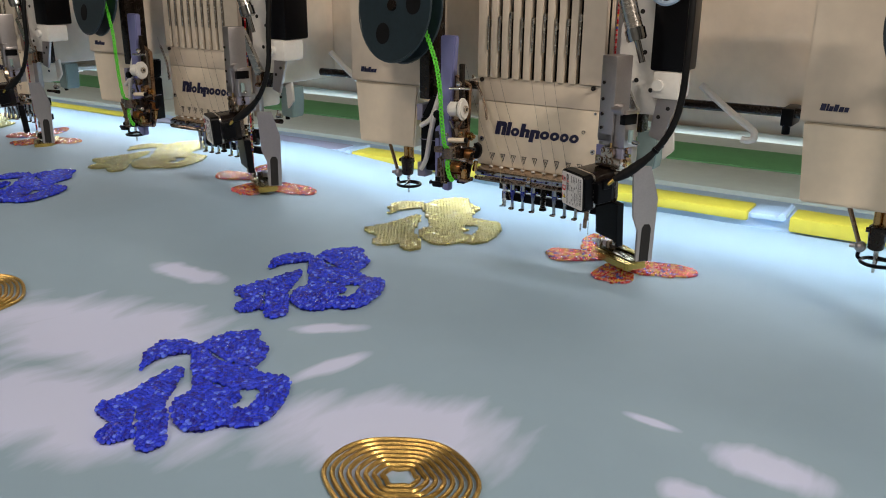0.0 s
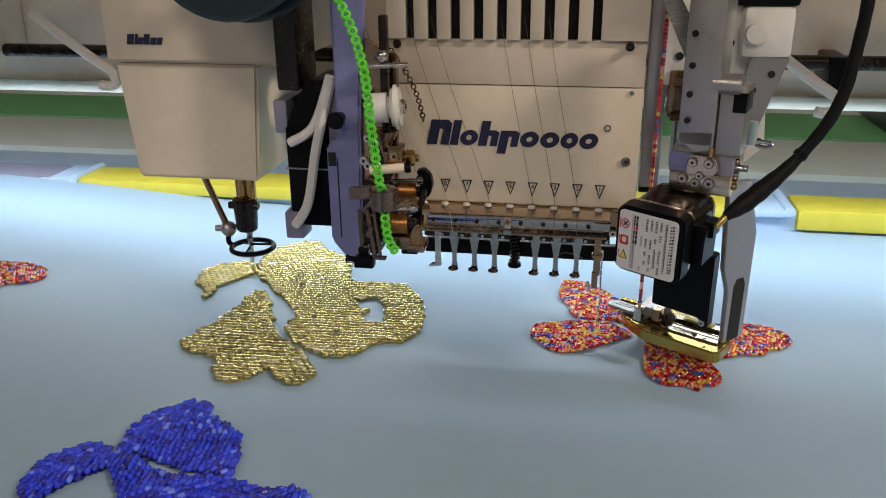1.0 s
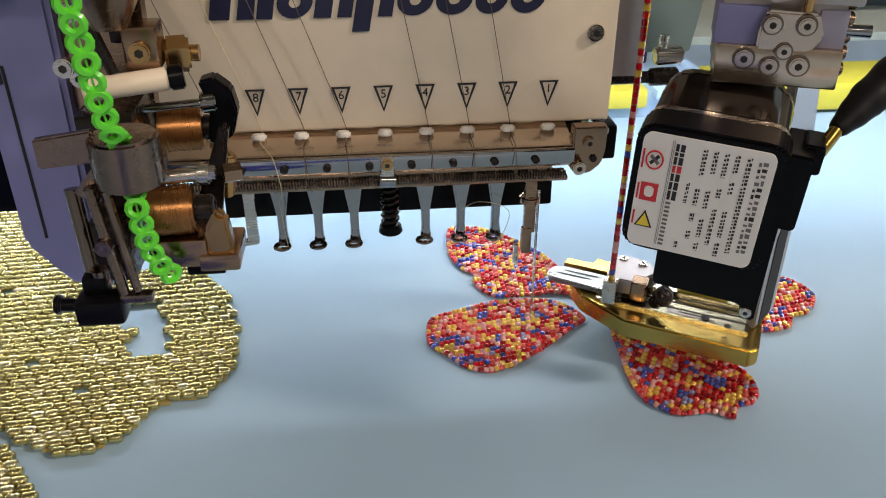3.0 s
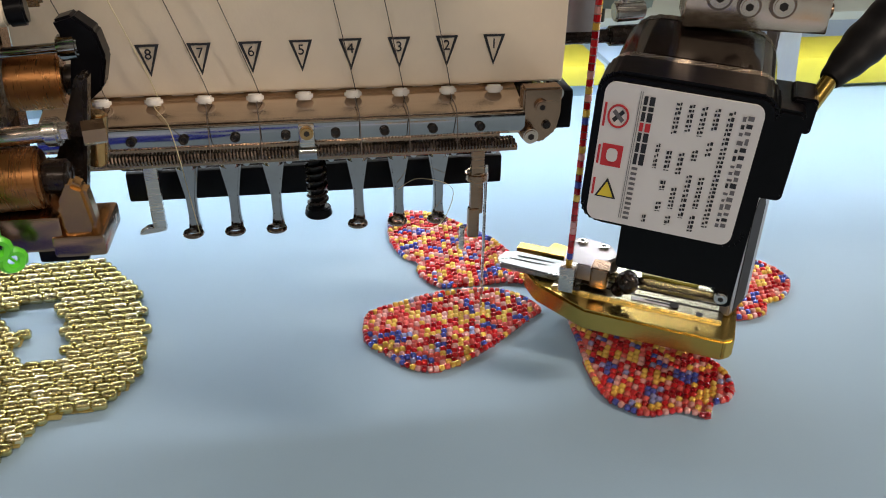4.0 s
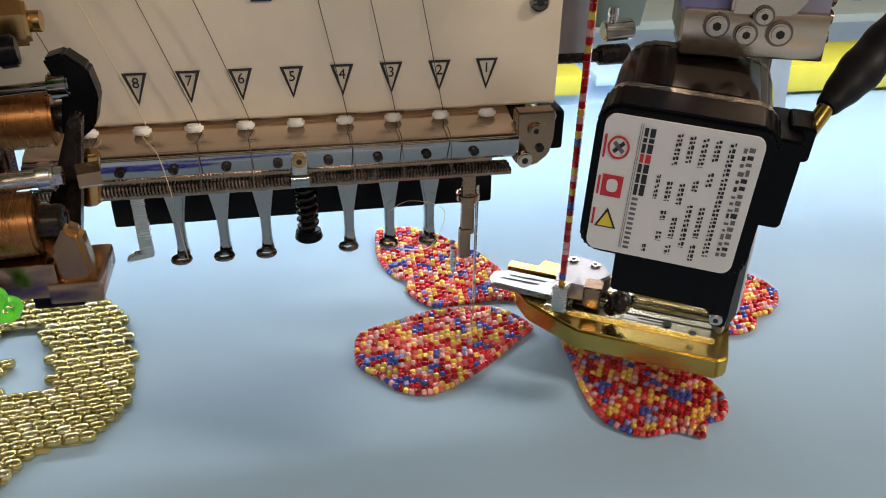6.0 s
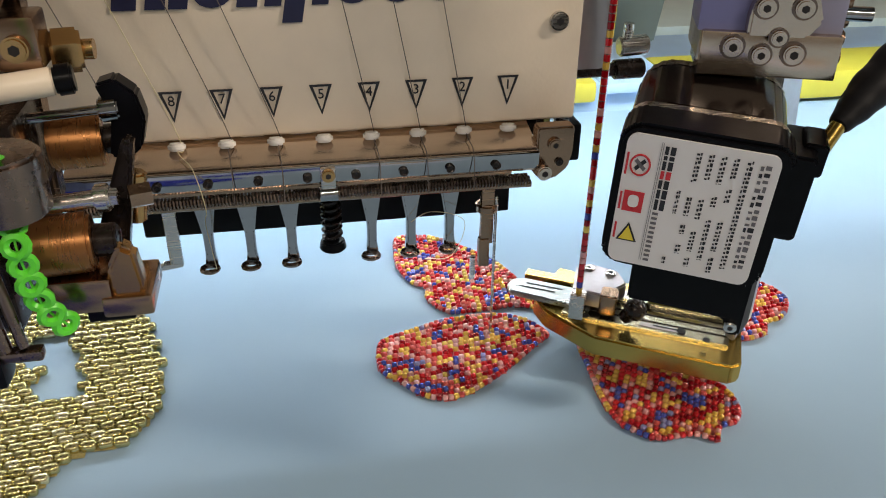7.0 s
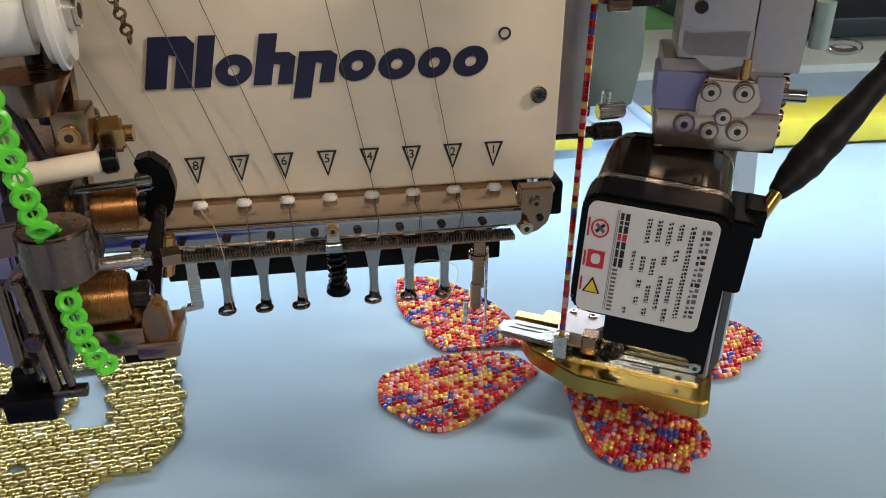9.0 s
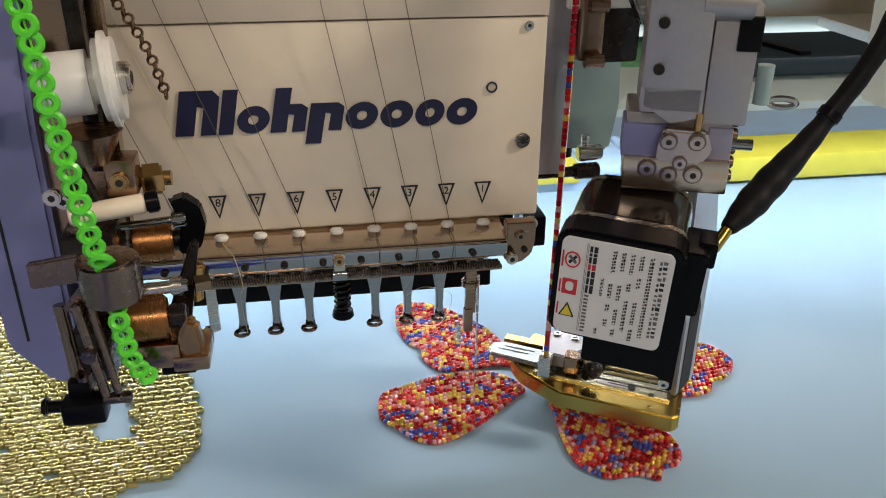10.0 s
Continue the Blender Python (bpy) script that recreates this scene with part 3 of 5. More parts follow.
            part("foot_ring", joined(bm_ring((x - 0.0006, 0.0045, 0.0437), 0.0020, 0.00080, "Z", 20, 1.15), bm_box(x - 0.0017, x + 0.0017, 0.0056, 0.0080, 0.0430, 0.0448, 0.0005)), bronze_steel, foot, "glossy oval foot ring")
            part("needle", bm_rod((x, 0.009, 0.047), (x, 0.009, 0.060), 0.0004, n=6), steel, foot)
        foot.location = (0.0014, 0.0145, -0.0070)
    part("needle_block", bm_box(-0.054, 0.056, 0.0260, 0.0320, 0.0540, 0.0740, 0.0010), dark_steel, h)
    # threads down the plate
    for k in (1, 2, 3, 5, 6, 7, 8):
        x = NEEDLE[k]
        lean = 0.020 if k > 4 else 0.012
        pts = [(x - lean * 1.5, -0.0062, 0.185), (x - lean, -0.0050, 0.150), (x, -0.0022, 0.0895), (x + 0.0004, -0.0054, 0.0843), (x + (0.004 if k == 7 else 0.001), -0.0112, 0.0818), (x + (0.006 if k == 7 else 0.001), -0.0137, 0.0725)]
        if k == 7:
            pts += [(x + 0.0025, 0.010, 0.0560), (x + 0.0030, 0.0165, 0.038)]
        part("thread", bm_tube(curve_points(pts, 5), 0.00012, 5), thread_pale if k == 7 else thread_dark, h)
    part("thread_loop", bm_tube(curve_points([(0.025, 0.0175, 0.0480), (0.031, 0.0155, 0.0520), (0.041, 0.0155, 0.0480), (0.037, 0.0145, 0.0370), (0.029, 0.0165, 0.0355)], 6), 0.00010, 4), thread_pale, h)
    # steel side strip, shaft stub and teal sensor on the right of the plate
    part("side_strip", bm_box(0.0685, 0.0790, 0.012, 0.020, 0.094, 0.34, 0.0015), alu, h, "brushed grey side strip")
    shaft = part("shaft_stub", joined(bm_rod((0.070, 0.030, 0.0878), (0.089, 0.030, 0.0880), 0.0020), bm_rod((0.089, 0.030, 0.0880), (0.0985, 0.030, 0.0882), 0.0030, bevel=0.0005)), dark_steel, h)
    part("shaft_collar", joined(bm_rod((0.090, 0.030, 0.0950), (0.099, 0.030, 0.0955), 0.0030, bevel=0.0005), bm_rod((0.0925, 0.030, 0.0955), (0.0925, 0.030, 0.1020), 0.0016)), steel, shaft)
    sensor = part("sensor_box", bm_prism([(0.0880, 0.0935), (0.1060, 0.0920), (0.1085, 0.1090), (0.1075, 0.1300), (0.0880, 0.1300)], -0.062, -0.040, FRONT, 0.0012), teal, h, "grey-teal plastic sensor box")
    part("sensor_foot", bm_rod((0.091, 0.048, 0.088), (0.091, 0.048, 0.095), 0.0028), black, sensor)
    part("latch", joined(bm_box(0.080, 0.088, 0.008, 0.022, 0.134, 0.158, 0.001), bm_rod((0.0815, 0.006, 0.1345), (0.0875, 0.006, 0.1345), 0.0022), bm_rod((0.082, 0.007, 0.152), (0.088, 0.007, 0.152), 0.0026)), brown_steel, h)
    part("latch_box", bm_box(0.088, 0.102, 0.012, 0.03, 0.132, 0.19, 0.002), dark_steel, h)
    part("lever_arm", bm_tube(curve_points([(0.130, 0.09, 0.170), (0.155, 0.09, 0.151), (0.1735, 0.09, 0.1380), (0.1835, 0.09, 0.1310), (0.1845, 0.09, 0.1240), (0.1790, 0.09, 0.1215), (0.1735, 0.09, 0.1225)], 6), 0.0034, 10), white_plastic, h, "white lever with a hooked tip")
    return h


def bead_feeder():
    """Stepper motor, bracket and gold bead slide at the right of the head."""
    h = thing("bead_feeder", (0.09, -0.03, 0.06), "bead feeding device with a black stepper motor and gold slide", "bead feeder", "bead feeders")
    u = Vector((0.8817, -0.4690, -0.0515)).normalized()
    nrm = Vector((-0.4718, -0.8772, -0.0886))
    nrm = (nrm - u * nrm.dot(u)).normalized()
    v = nrm.cross(u).normalized()
    c = Vector((0.0700, -0.0633, 0.0887))
    m = Matrix(((u.x, v.x, nrm.x, c.x), (u.y, v.y, nrm.y, c.y), (u.z, v.z, nrm.z, c.z), (0, 0, 0, 1)))
    face = m @ Matrix.Diagonal((0.895, 1.10, 1, 1)) @ pose(0, 0.0012, 0)
    mid = m @ pose(0.0005, 0.0002, 0)
    motor = part("motor", bm_prism(rounded(0.0335, 0.0338, 0.0042), -0.0100, 0, mid, 0.0009), black, h, "black square stepper motor")
    part("motor_band", bm_prism(rounded(0.0328, 0.0331, 0.0046), -0.0122, -0.0101, mid), steel, motor)
    part("motor_body", bm_prism(rounded(0.0328, 0.0331, 0.0075), -0.0340, -0.0123, mid, 0.0006), laminate, motor)
    part("rear_cap", bm_prism(rounded(0.0322, 0.0325, 0.0070), -0.0385, -0.0341, mid, 0.0009), bronze_steel, motor)
    lab = part("label_plate", bm_prism(rounded(0.0325, 0.0278, 0.0022), 0.0001, 0.0005, face @ pose(0.0, -0.0012, 0)), paper, motor, "white printed motor label")

    def mark(x0, x1, y0, y1, mat, name="printed_bar"):
        part(name, bm_prism([(x0, y0), (x1, y0), (x1, y1), (x0, y1)], 0.0006, 0.0007, face @ pose(0, -0.0012, 0)), mat, lab, smooth=0)

    # pictograms down the left edge, then upright columns of print
    part("pictogram", bm_tube([face @ Vector((-0.0126 + 0.0021 * math.cos(a), 0.0078 - 0.0012 + 0.0021 * math.sin(a), 0.0008)) for a in [2 * math.pi * i / 20 for i in range(20)]], 0.00022, 5, True), red_ink, lab)
    part("pictogram", bm_prism([(-0.0014, -0.0004), (0.0014, -0.0004), (0.0014, 0.0004), (-0.0014, 0.0004)], 0.0006, 0.0007, face @ pose(-0.0126, 0.0066, 0, 0, 0, 45)), ink, lab)
    part("pictogram", bm_prism([(-0.0014, -0.0004), (0.0014, -0.0004), (0.0014, 0.0004), (-0.0014, 0.0004)], 0.0006, 0.0007, face @ pose(-0.0126, 0.0066, 0, 0, 0, -40)), grey_ink, lab)
    mark(-0.0149, -0.0104, -0.0022, 0.0022, red_ink, "pictogram")
    part("pictogram", bm_prism(rounded(0.0024, 0.0026, 0.0009), 0.0008, 0.0009, face @ pose(-0.0126, -0.0010, 0)), paper, lab)
    mark(-0.0129, -0.0123, -0.0018, 0.0004, red_ink, "pictogram")
    tri = [(-0.0150, -0.0088), (-0.0102, -0.0088), (-0.0126, -0.0046)]
    part("pictogram", bm_prism([(x * 1.0, y) for x, y in tri], 0.0006, 0.0007, face @ pose(0, -0.0012, 0)), ink, lab)
    part("pictogram", bm_prism([(-0.0126 + (x + 0.0126) * 0.74, -0.0074 + (y + 0.0074) * 0.74) for x, y in tri], 0.0008, 0.0009, face @ pose(0, -0.0012, 0)), yellow_ink, lab)
    mark(-0.0128, -0.0124, -0.0078, -0.0060, ink, "pictogram")
    for y0, y1 in ((0.0055, 0.0100), (-0.0020, 0.0018), (-0.0085, -0.0050)):
        mark(-0.0158, -0.0153, y0, y1, red_ink)
    for dx in (-0.0088, -0.0084):
        mark(dx, dx + 0.0001, -0.0125, 0.0130, grey_ink)
    # brand word as plain blocks
    y = 0.0123
    for k, ww in enumerate((0.0016, 0.0008, 0.0017, 0.0016, 0.0017, 0.0018, 0.0022)):
        for a, b in ((-0.0079, -0.0071), (-0.0067, -0.0056)):
            mark(a, b, y - ww, y, red_ink if k == 3 else ink, "logo_shape")
        y -= ww + 0.0003
    random.seed(5)
    y = -0.0015
    while y > -0.0125:
        mark(-0.0079, -0.0066, y - 0.0005, y, grey_ink)
        y -= 0.00105
    for col, (x0, w, runs) in enumerate(((-0.0036, 0.0008, ((0.0040, -0.001), (-0.0108, -0.0125))), (-0.0012, 0.0011, ((0.0122, 0.0060), (0.0030, -0.0010), (-0.0030, -0.0050), (-0.0075, -0.0095))),
                                         (0.0014, 0.0011, ((0.0122, 0.0070), (0.0030, -0.0015), (-0.0040, -0.0085), (-0.0100, -0.0120))), (0.0040, 0.0011, ((0.0122, 0.0066), (0.0040, 0.0018), (-0.0010, -0.0100))),
                                         (0.0066, 0.0011, ((0.0122, 0.0080), (0.0060, 0.0030), (-0.0010, -0.0075), (-0.0090, -0.0125))), (0.0094, 0.0012, ((0.0122, -0.0110),)), (0.0122, 0.0022, ((0.0118, -0.0105),)))):
        for a, b in runs:
            y = a
            while y > b:
                ww = random.uniform(0.0006, 0.0010) * (1.7 if w > 0.002 else 1)
                ww = min(ww, y - b)
                tone = grey_ink if w > 0.002 and random.random() < 0.5 else ink
                cut = random.uniform(0.25, 0.55) * w
                mark(x0, x0 + cut, y - ww * 0.80, y - ww * random.uniform(0.1, 0.45), tone)
                mark(x0 + cut + 0.16 * w, x0 + w, y - ww * random.uniform(0.5, 0.8), y, tone)
                y -= ww + 0.00012
    # connector and cable
    conn = part("connector", joined(bm_prism(rounded(0.0075, 0.0200, 0.0014), -0.0260, -0.0105, m @ pose(0.0190, 0.0005, 0), 0.0006), bm_prism(rounded(0.0050, 0.0075, 0.001), -0.0240, -0.0150, m @ pose(0.0222, 0.0078, 0), 0.0005)), black, motor)
    p0 = m @ Vector((0.0238, 0.0080, -0.0200))
    p1 = p0 + Vector((0.0042, 0.0020, 0.0046))
    part("gland", bm_rod(p0, p1, 0.0017), gold, conn, "brass-coloured gland")
    way = curve_points([p1, (0.1170, -0.0500, 0.1105), (0.1340, -0.0450, 0.1270), (0.1475, -0.0440, 0.1490), (0.1530, -0.0420, 0.1740), (0.1540, -0.0400, 0.2160), (0.148, -0.02, 0.30), (0.135, 0.03, 0.37)], 20)
    part("cable", bm_tube(way, lambda i: (0.0021 + 0.0023 * min(1, i / 14) - 0.0016 * min(1, max(0, (i - 24) / 16))) * (1 + 0.03 * math.sin(i * 0.9)), 14), rubber, h, "black sleeved cable")
    part("cable_tie", bm_tube([p + Vector((0.0003, 0.0, 0.0005)) for p in way[41:44]], 0.0034, 12), black, h)
    # bracket over the motor
    yaw = pose(0.0945, -0.0415, 0.0005, 0, 0, -20)
    br = part("bracket", bm_box(-0.0150, 0.0130, 0.0, 0.020, 0.1100, 0.1300, 0.0008), alu, None)
    br.data.transform(yaw)
    br.data.transform(Matrix.Translation(-origin(h)))
    br.parent = h

    def onto(name, bm, mat, parent, label=""):
        bm.transform(yaw)
        return part(name, bm, mat, parent, label)

    onto("base_flange", bm_box(-0.0150, 0.0135, -0.0030, 0.012, 0.1085, 0.1180, 0.0006), rail_steel, h)
    onto("slide_block", bm_box(-0.0160, -0.0040, -0.0015, 0.012, 0.1175, 0.1270, 0.0006), violet, h, "violet-blue anodised slide block")
    onto("slide_block", bm_box(0.0070, 0.0135, -0.0010, 0.012, 0.1175, 0.1268, 0.0006), violet_grey, h)
    onto("cross_plate", bm_prism([(-0.0065, 0.1180), (0.0055, 0.1180), (0.0080, 0.1215), (0.0062, 0.1268), (-0.0052, 0.1272), (-0.0065, 0.1225)], 0.0015, 0.0060, FRONT, 0.0006), rail_steel, h)
    d = yaw.to_3x3() @ Vector((0, -1, 0))
    for sx, sz, sy, r in ((-0.0085, 0.1150, -0.003, 0.0021), (-0.0025, 0.1135, -0.003, 0.0019), (0.0040, 0.1140, -0.003, 0.0021), (-0.0038, 0.1240, -0.006, 0.0019), (0.0036, 0.1242, -0.006, 0.0019), (-0.0002, 0.1180, -0.006, 0.0016)):
        screw(h, yaw @ Vector((sx, sy, sz)), d, r, rail_steel)
        part("washer", bm_rod(yaw @ Vector((sx, sy, sz)) - d * 0.0003, yaw @ Vector((sx, sy, sz)) + d * 0.0004, r * 1.28, n=20), bronze_steel, h)
    e = yaw.to_3x3() @ Vector((1, 0, 0))
    for k in range(5):
        screw(h, yaw @ Vector((0.0140, 0.004, 0.1120 + 0.0040 * k)), e, 0.0018, brown_steel, "side_screw")
    onto("side_pin", bm_rod((0.013, 0.003, 0.1215), (0.0195, 0.003, 0.1215), 0.0016), chrome, h)
    onto("stop_screw", bm_rod((0.0035, -0.004, 0.1265), (0.0035, -0.004, 0.1315), 0.0011), brass, h)
    # the slide column above and the white plate behind it
    onto("slide_column", joined(bm_box(-0.0125, 0.004, -0.0045, 0.016, 0.1310, 0.2050, 0.001), bm_prism([(-0.0125, 0.1340), (-0.004, 0.1285), (0.004, 0.1305), (0.004, 0.1380), (-0.0125, 0.1380)], -0.016, 0.0045, FRONT)), alu, h, "grey aluminium slide column")
    onto("slide_column", bm_box(0.0045, 0.0160, -0.002, 0.014, 0.1280, 0.1600, 0.0008), alu, h)
    onto("roller", bm_rod((0.0005, 0.000, 0.160), (0.0135, 0.000, 0.160), 0.0050, bevel=0.0005), alu, h)
    onto("dark_slot", bm_box(0.0105, 0.0165, -0.003, 0.012, 0.1480, 0.1570, 0.0005), black, h)
    onto("clear_tube", bm_rod((0.0195, 0.002, 0.1335), (0.0195, 0.002, 0.1440), 0.0022), teal, h)
    onto("wing_knob", bm_tube([(0.0250 + 0.0036 * math.cos(a), 0.002, 0.1340 + 0.0012 * math.sin(a)) for a in [2 * math.pi * i / 16 for i in range(16)]], 0.0009, 6, True), steel, h)
    for sz in (0.143, 0.155, 0.168, 0.182):
        onto("column_screw", bm_rod((-0.0085, -0.0045, sz), (-0.0085, -0.0055, sz), 0.0015, n=12), dark_steel, h)
    plate = part("side_plate", bm_prism([(0.076, 0.150), (0.118, 0.150), (0.124, 0.175), (0.112, 0.245), (0.086, 0.265), (0.076, 0.225)], -0.014, -0.010, FRONT, 0.0006), white_plastic, h, "white painted side plate with holes")
    for x, z in ((0.084, 0.165), (0.094, 0.180), (0.108, 0.172), (0.100, 0.205), (0.086, 0.215), (0.110, 0.225), (0.095, 0.24)):
        part("plate_hole", bm_rod((x, 0.0099, z), (x, 0.0094, z), 0.0021, n=12), hollow_shade, plate)
    part("link", bm_prism([(-0.006, 0.0), (0.006, 0.0), (0.004, 0.055), (-0.004, 0.055)], -0.003, 0.003, pose(0.100, -0.004, 0.150, 90, -28, 0), 0.0008), steel, h)
    cyl = part("air_cylinder", bm_rod((0.074, -0.02, 0.300), (0.100, -0.02, 0.226), 0.0075, bevel=0.001), steel, h, "slanted steel air cylinder")
    part("cylinder_end", joined(bm_rod((0.0995, -0.02, 0.2275), (0.103, -0.02, 0.217), 0.0088, bevel=0.001), bm_rod((0.103, -0.02, 0.217), (0.109, -0.02, 0.199), 0.0028)), chrome, cyl)
    part("air_hose", bm_tube(curve_points([(0.104, -0.012, 0.28), (0.110, -0.012, 0.255), (0.124, -0.010, 0.248), (0.138, -0.006, 0.262), (0.142, 0.0, 0.30)], 7), 0.0022, 8), sky_paint, h, "blue air hose")
    part("valve", bm_box(0.108, 0.138, 0.002, 0.042, 0.190, 0.270, 0.003), black, h, "black valve box")
    part("valve_base", joined(bm_box(0.112, 0.136, 0.000, 0.034, 0.166, 0.190, 0.003), bm_rod((0.118, -0.004, 0.178), (0.118, 0.004, 0.178), 0.005)), white_plastic, h, "white valve base")
    part("link_plate", bm_prism([(0.112, 0.132), (0.124, 0.128), (0.136, 0.166), (0.118, 0.170)], -0.006, -0.002, FRONT, 0.0006), alu, h)
    part("link_plate", bm_prism([(0.122, 0.108), (0.132, 0.118), (0.130, 0.140), (0.120, 0.136)], -0.020, -0.016, FRONT, 0.0006), white_plastic, h)
    for x, z in ((0.120, 0.150), (0.128, 0.158), (0.126, 0.124)):
        part("plate_hole", bm_rod((x, 0.0018, z), (x, 0.0012, z), 0.0018, n=12), hollow_shade, h)
    # black arm under the motor and the grey support plate
    part("motor_arm", bm_prism([(-0.0098, -0.0150), (-0.0090, -0.0510), (0.0165, -0.0510), (0.0178, -0.0560), (0.0215, -0.0560), (0.0208, -0.0150)], -0.0420, -0.0340, m, 0.0006), black, h, "black arm under the motor")
    side = Matrix(((0.73, 0, 0.68, 0.1190), (0.68, 0, -0.73, -0.0145), (0, 1, 0, 0), (0, 0, 0, 1)))
    sp = part("support_plate", bm_prism([(-0.0040, 0.0180), (0.0120, 0.0180), (0.0130, 0.078), (0.004, 0.108), (-0.013, 0.108), (-0.010, 0.062), (-0.0045, 0.048)], -0.0015, 0.0015, side, 0.0004), alu, h, "grey aluminium support plate")
    part("plate_window", bm_prism([(-0.0010, 0.0185), (0.0080, 0.0185), (0.0085, 0.0500), (0.0065, 0.0540), (0.0015, 0.0540), (-0.0005, 0.0500)], -0.0017, 0.0017, side), hollow_shade, sp)
    screw(h, m @ Vector((0.0188, -0.0528, -0.0340)), nrm, 0.0017, steel)
    # gold slide body with its silver tongue
    part("slide_body", bm_prism([(0.0650, 0.0170), (0.0662, 0.0080), (0.0765, -0.0085), (0.1110, -0.0295), (0.1145, -0.0285), (0.1240, -0.0105), (0.1130, 0.0090), (0.0840, 0.0290), (0.0790, 0.0330)], 0.0110, 0.0178, None, 0.0007), gold, h, "gold anodised bead slide body")
    ax, ay = Vector((0.862, -0.507)), Vector((0.507, 0.862))
    o = Vector((0.0560, 0.0235))

    def strip(name, a0, a1, b0, b1, z0, z1, mat, parent, bevel=0.0003, label=""):
        q = [o + ax * a + ay * b for a, b in ((a0, b0), (a1, b0), (a1, b1), (a0, b1))]
        return part(name, bm_prism([(p.x, p.y) for p in q], z0 + 0.0038, z1 + 0.0038, None, bevel), mat, parent, label)

    tong = [o + ax * a + ay * b for a, b in ((0.002, -0.0010), (0.004, -0.0045), (0.030, -0.0062), (0.030, 0.0042), (0.007, 0.0048), (0.003, 0.0030))]
    part("tongue", bm_prism([(p.x, p.y) for p in tong], 0.0183, 0.0203, None, 0.0004), grey_steel, h, "bright steel tongue of the slide")
    strip("tongue_groove", 0.006, 0.018, -0.0010, -0.0006, 0.0166, 0.0167, hollow_shade, h, 0)
    strip("tongue_groove", 0.008, 0.020, 0.0014, 0.0018, 0.0166, 0.0167, hollow_shade, h, 0)
    strip("side_rail", 0.006, 0.022, 0.0062, 0.0105, 0.0142, 0.0168, gold, h)
    cover = strip("cover_strip", 0.022, 0.0725, -0.0092, 0.0092, 0.0138, 0.0150, olive_steel, h, label="polished steel cover plate with a slot")
    strip("rear_rail", 0.026, 0.0720, 0.0030, 0.0090, 0.0151, 0.0166, olive_steel, h)
    strip("yellow_insert", 0.047, 0.0640, 0.0034, 0.0086, 0.0167, 0.0176, yellow_paint, h, label="pale yellow insert")
    for g in (-0.0046, -0.0010, 0.0020):
        strip("cover_groove", 0.024, 0.0720, g, g + 0.0004, 0.0151, 0.0152, dark_steel, h, 0)
    strip("cover_slot", 0.046, 0.0580, -0.0076, -0.0056, 0.0151, 0.0152, paper, h, 0)
    q = o + ax * 0.0585 - ay * 0.0066
    part("keyhole", bm_rod((q.x, q.y, 0.0190), (q.x, q.y, 0.0192), 0.0014, n=14), hollow_shade, h)
    strip("keyhole", 0.050, 0.0580, -0.0069, -0.0063, 0.0153, 0.0154, hollow_shade, h, 0)
    for a, b in ((0.030, -0.0106), (0.066, -0.0106)):
        q = o + ax * a + ay * b
        part("body_hole", bm_rod((q.x, q.y, 0.0203), (q.x, q.y, 0.0205), 0.0011, n=12), hollow_shade, h)
    blk = part("feed_block", bm_prism([(0.0740, 0.0060), (0.0820, 0.0010), (0.0920, 0.0060), (0.0920, 0.0140), (0.0850, 0.0200), (0.0800, 0.0200)], 0.0208, 0.0262, None, 0.0006), alu, h, "bright metal feed block")
    for x, y in ((0.0832, 0.0165), (0.0888, 0.0122)):
        screw(blk, (x, y, 0.0258), (0, 0, 1), 0.0017)
    part("feed_cube", bm_box(-0.0023, 0.0023, -0.0023, 0.0023, 0.0200, 0.0284, 0.0004), steel, h)
    cube = bpy.data.objects["feed_cube"]
    cube.data.transform(Matrix.Translation(origin(h)))
    cube.data.transform(pose(0.0738, 0.0002, 0, 0, 0, -30))
    cube.data.transform(Matrix.Translation(-origin(h)))
    part("feed_post", bm_prism(rounded(0.0052, 0.0060, 0.0008), 0.0205, 0.0275, pose(0.0840, 0.0005, 0, 0, 0, -30), 0.0004), brown_steel, h)
    part("feed_joint", joined(bm_ball((0.0900, -0.0060, 0.0245), 0.0036, 12), bm_rod((0.088, -0.004, 0.0205), (0.0905, -0.007, 0.0275), 0.0022)), dark_steel, h)
    foot, top = Vector((0.0738, 0.0002, 0.0283)), Vector((0.0775, 0.0, 0.36))
    string = part("feed_string", bm_rod(foot, top, 0.00035, n=6), thread_dark, h, "string of glass beads")
    nb = int((top - foot).length / 0.0021)
    beads = [bm_rod(foot.lerp(top, (i + 0.08) / nb), foot.lerp(top, (i + 0.92) / nb), 0.00105, n=7) for i in range(nb)]
    tagged(part("bead_fill", joined(*beads), red_many, string), kind="stuff")
    return h


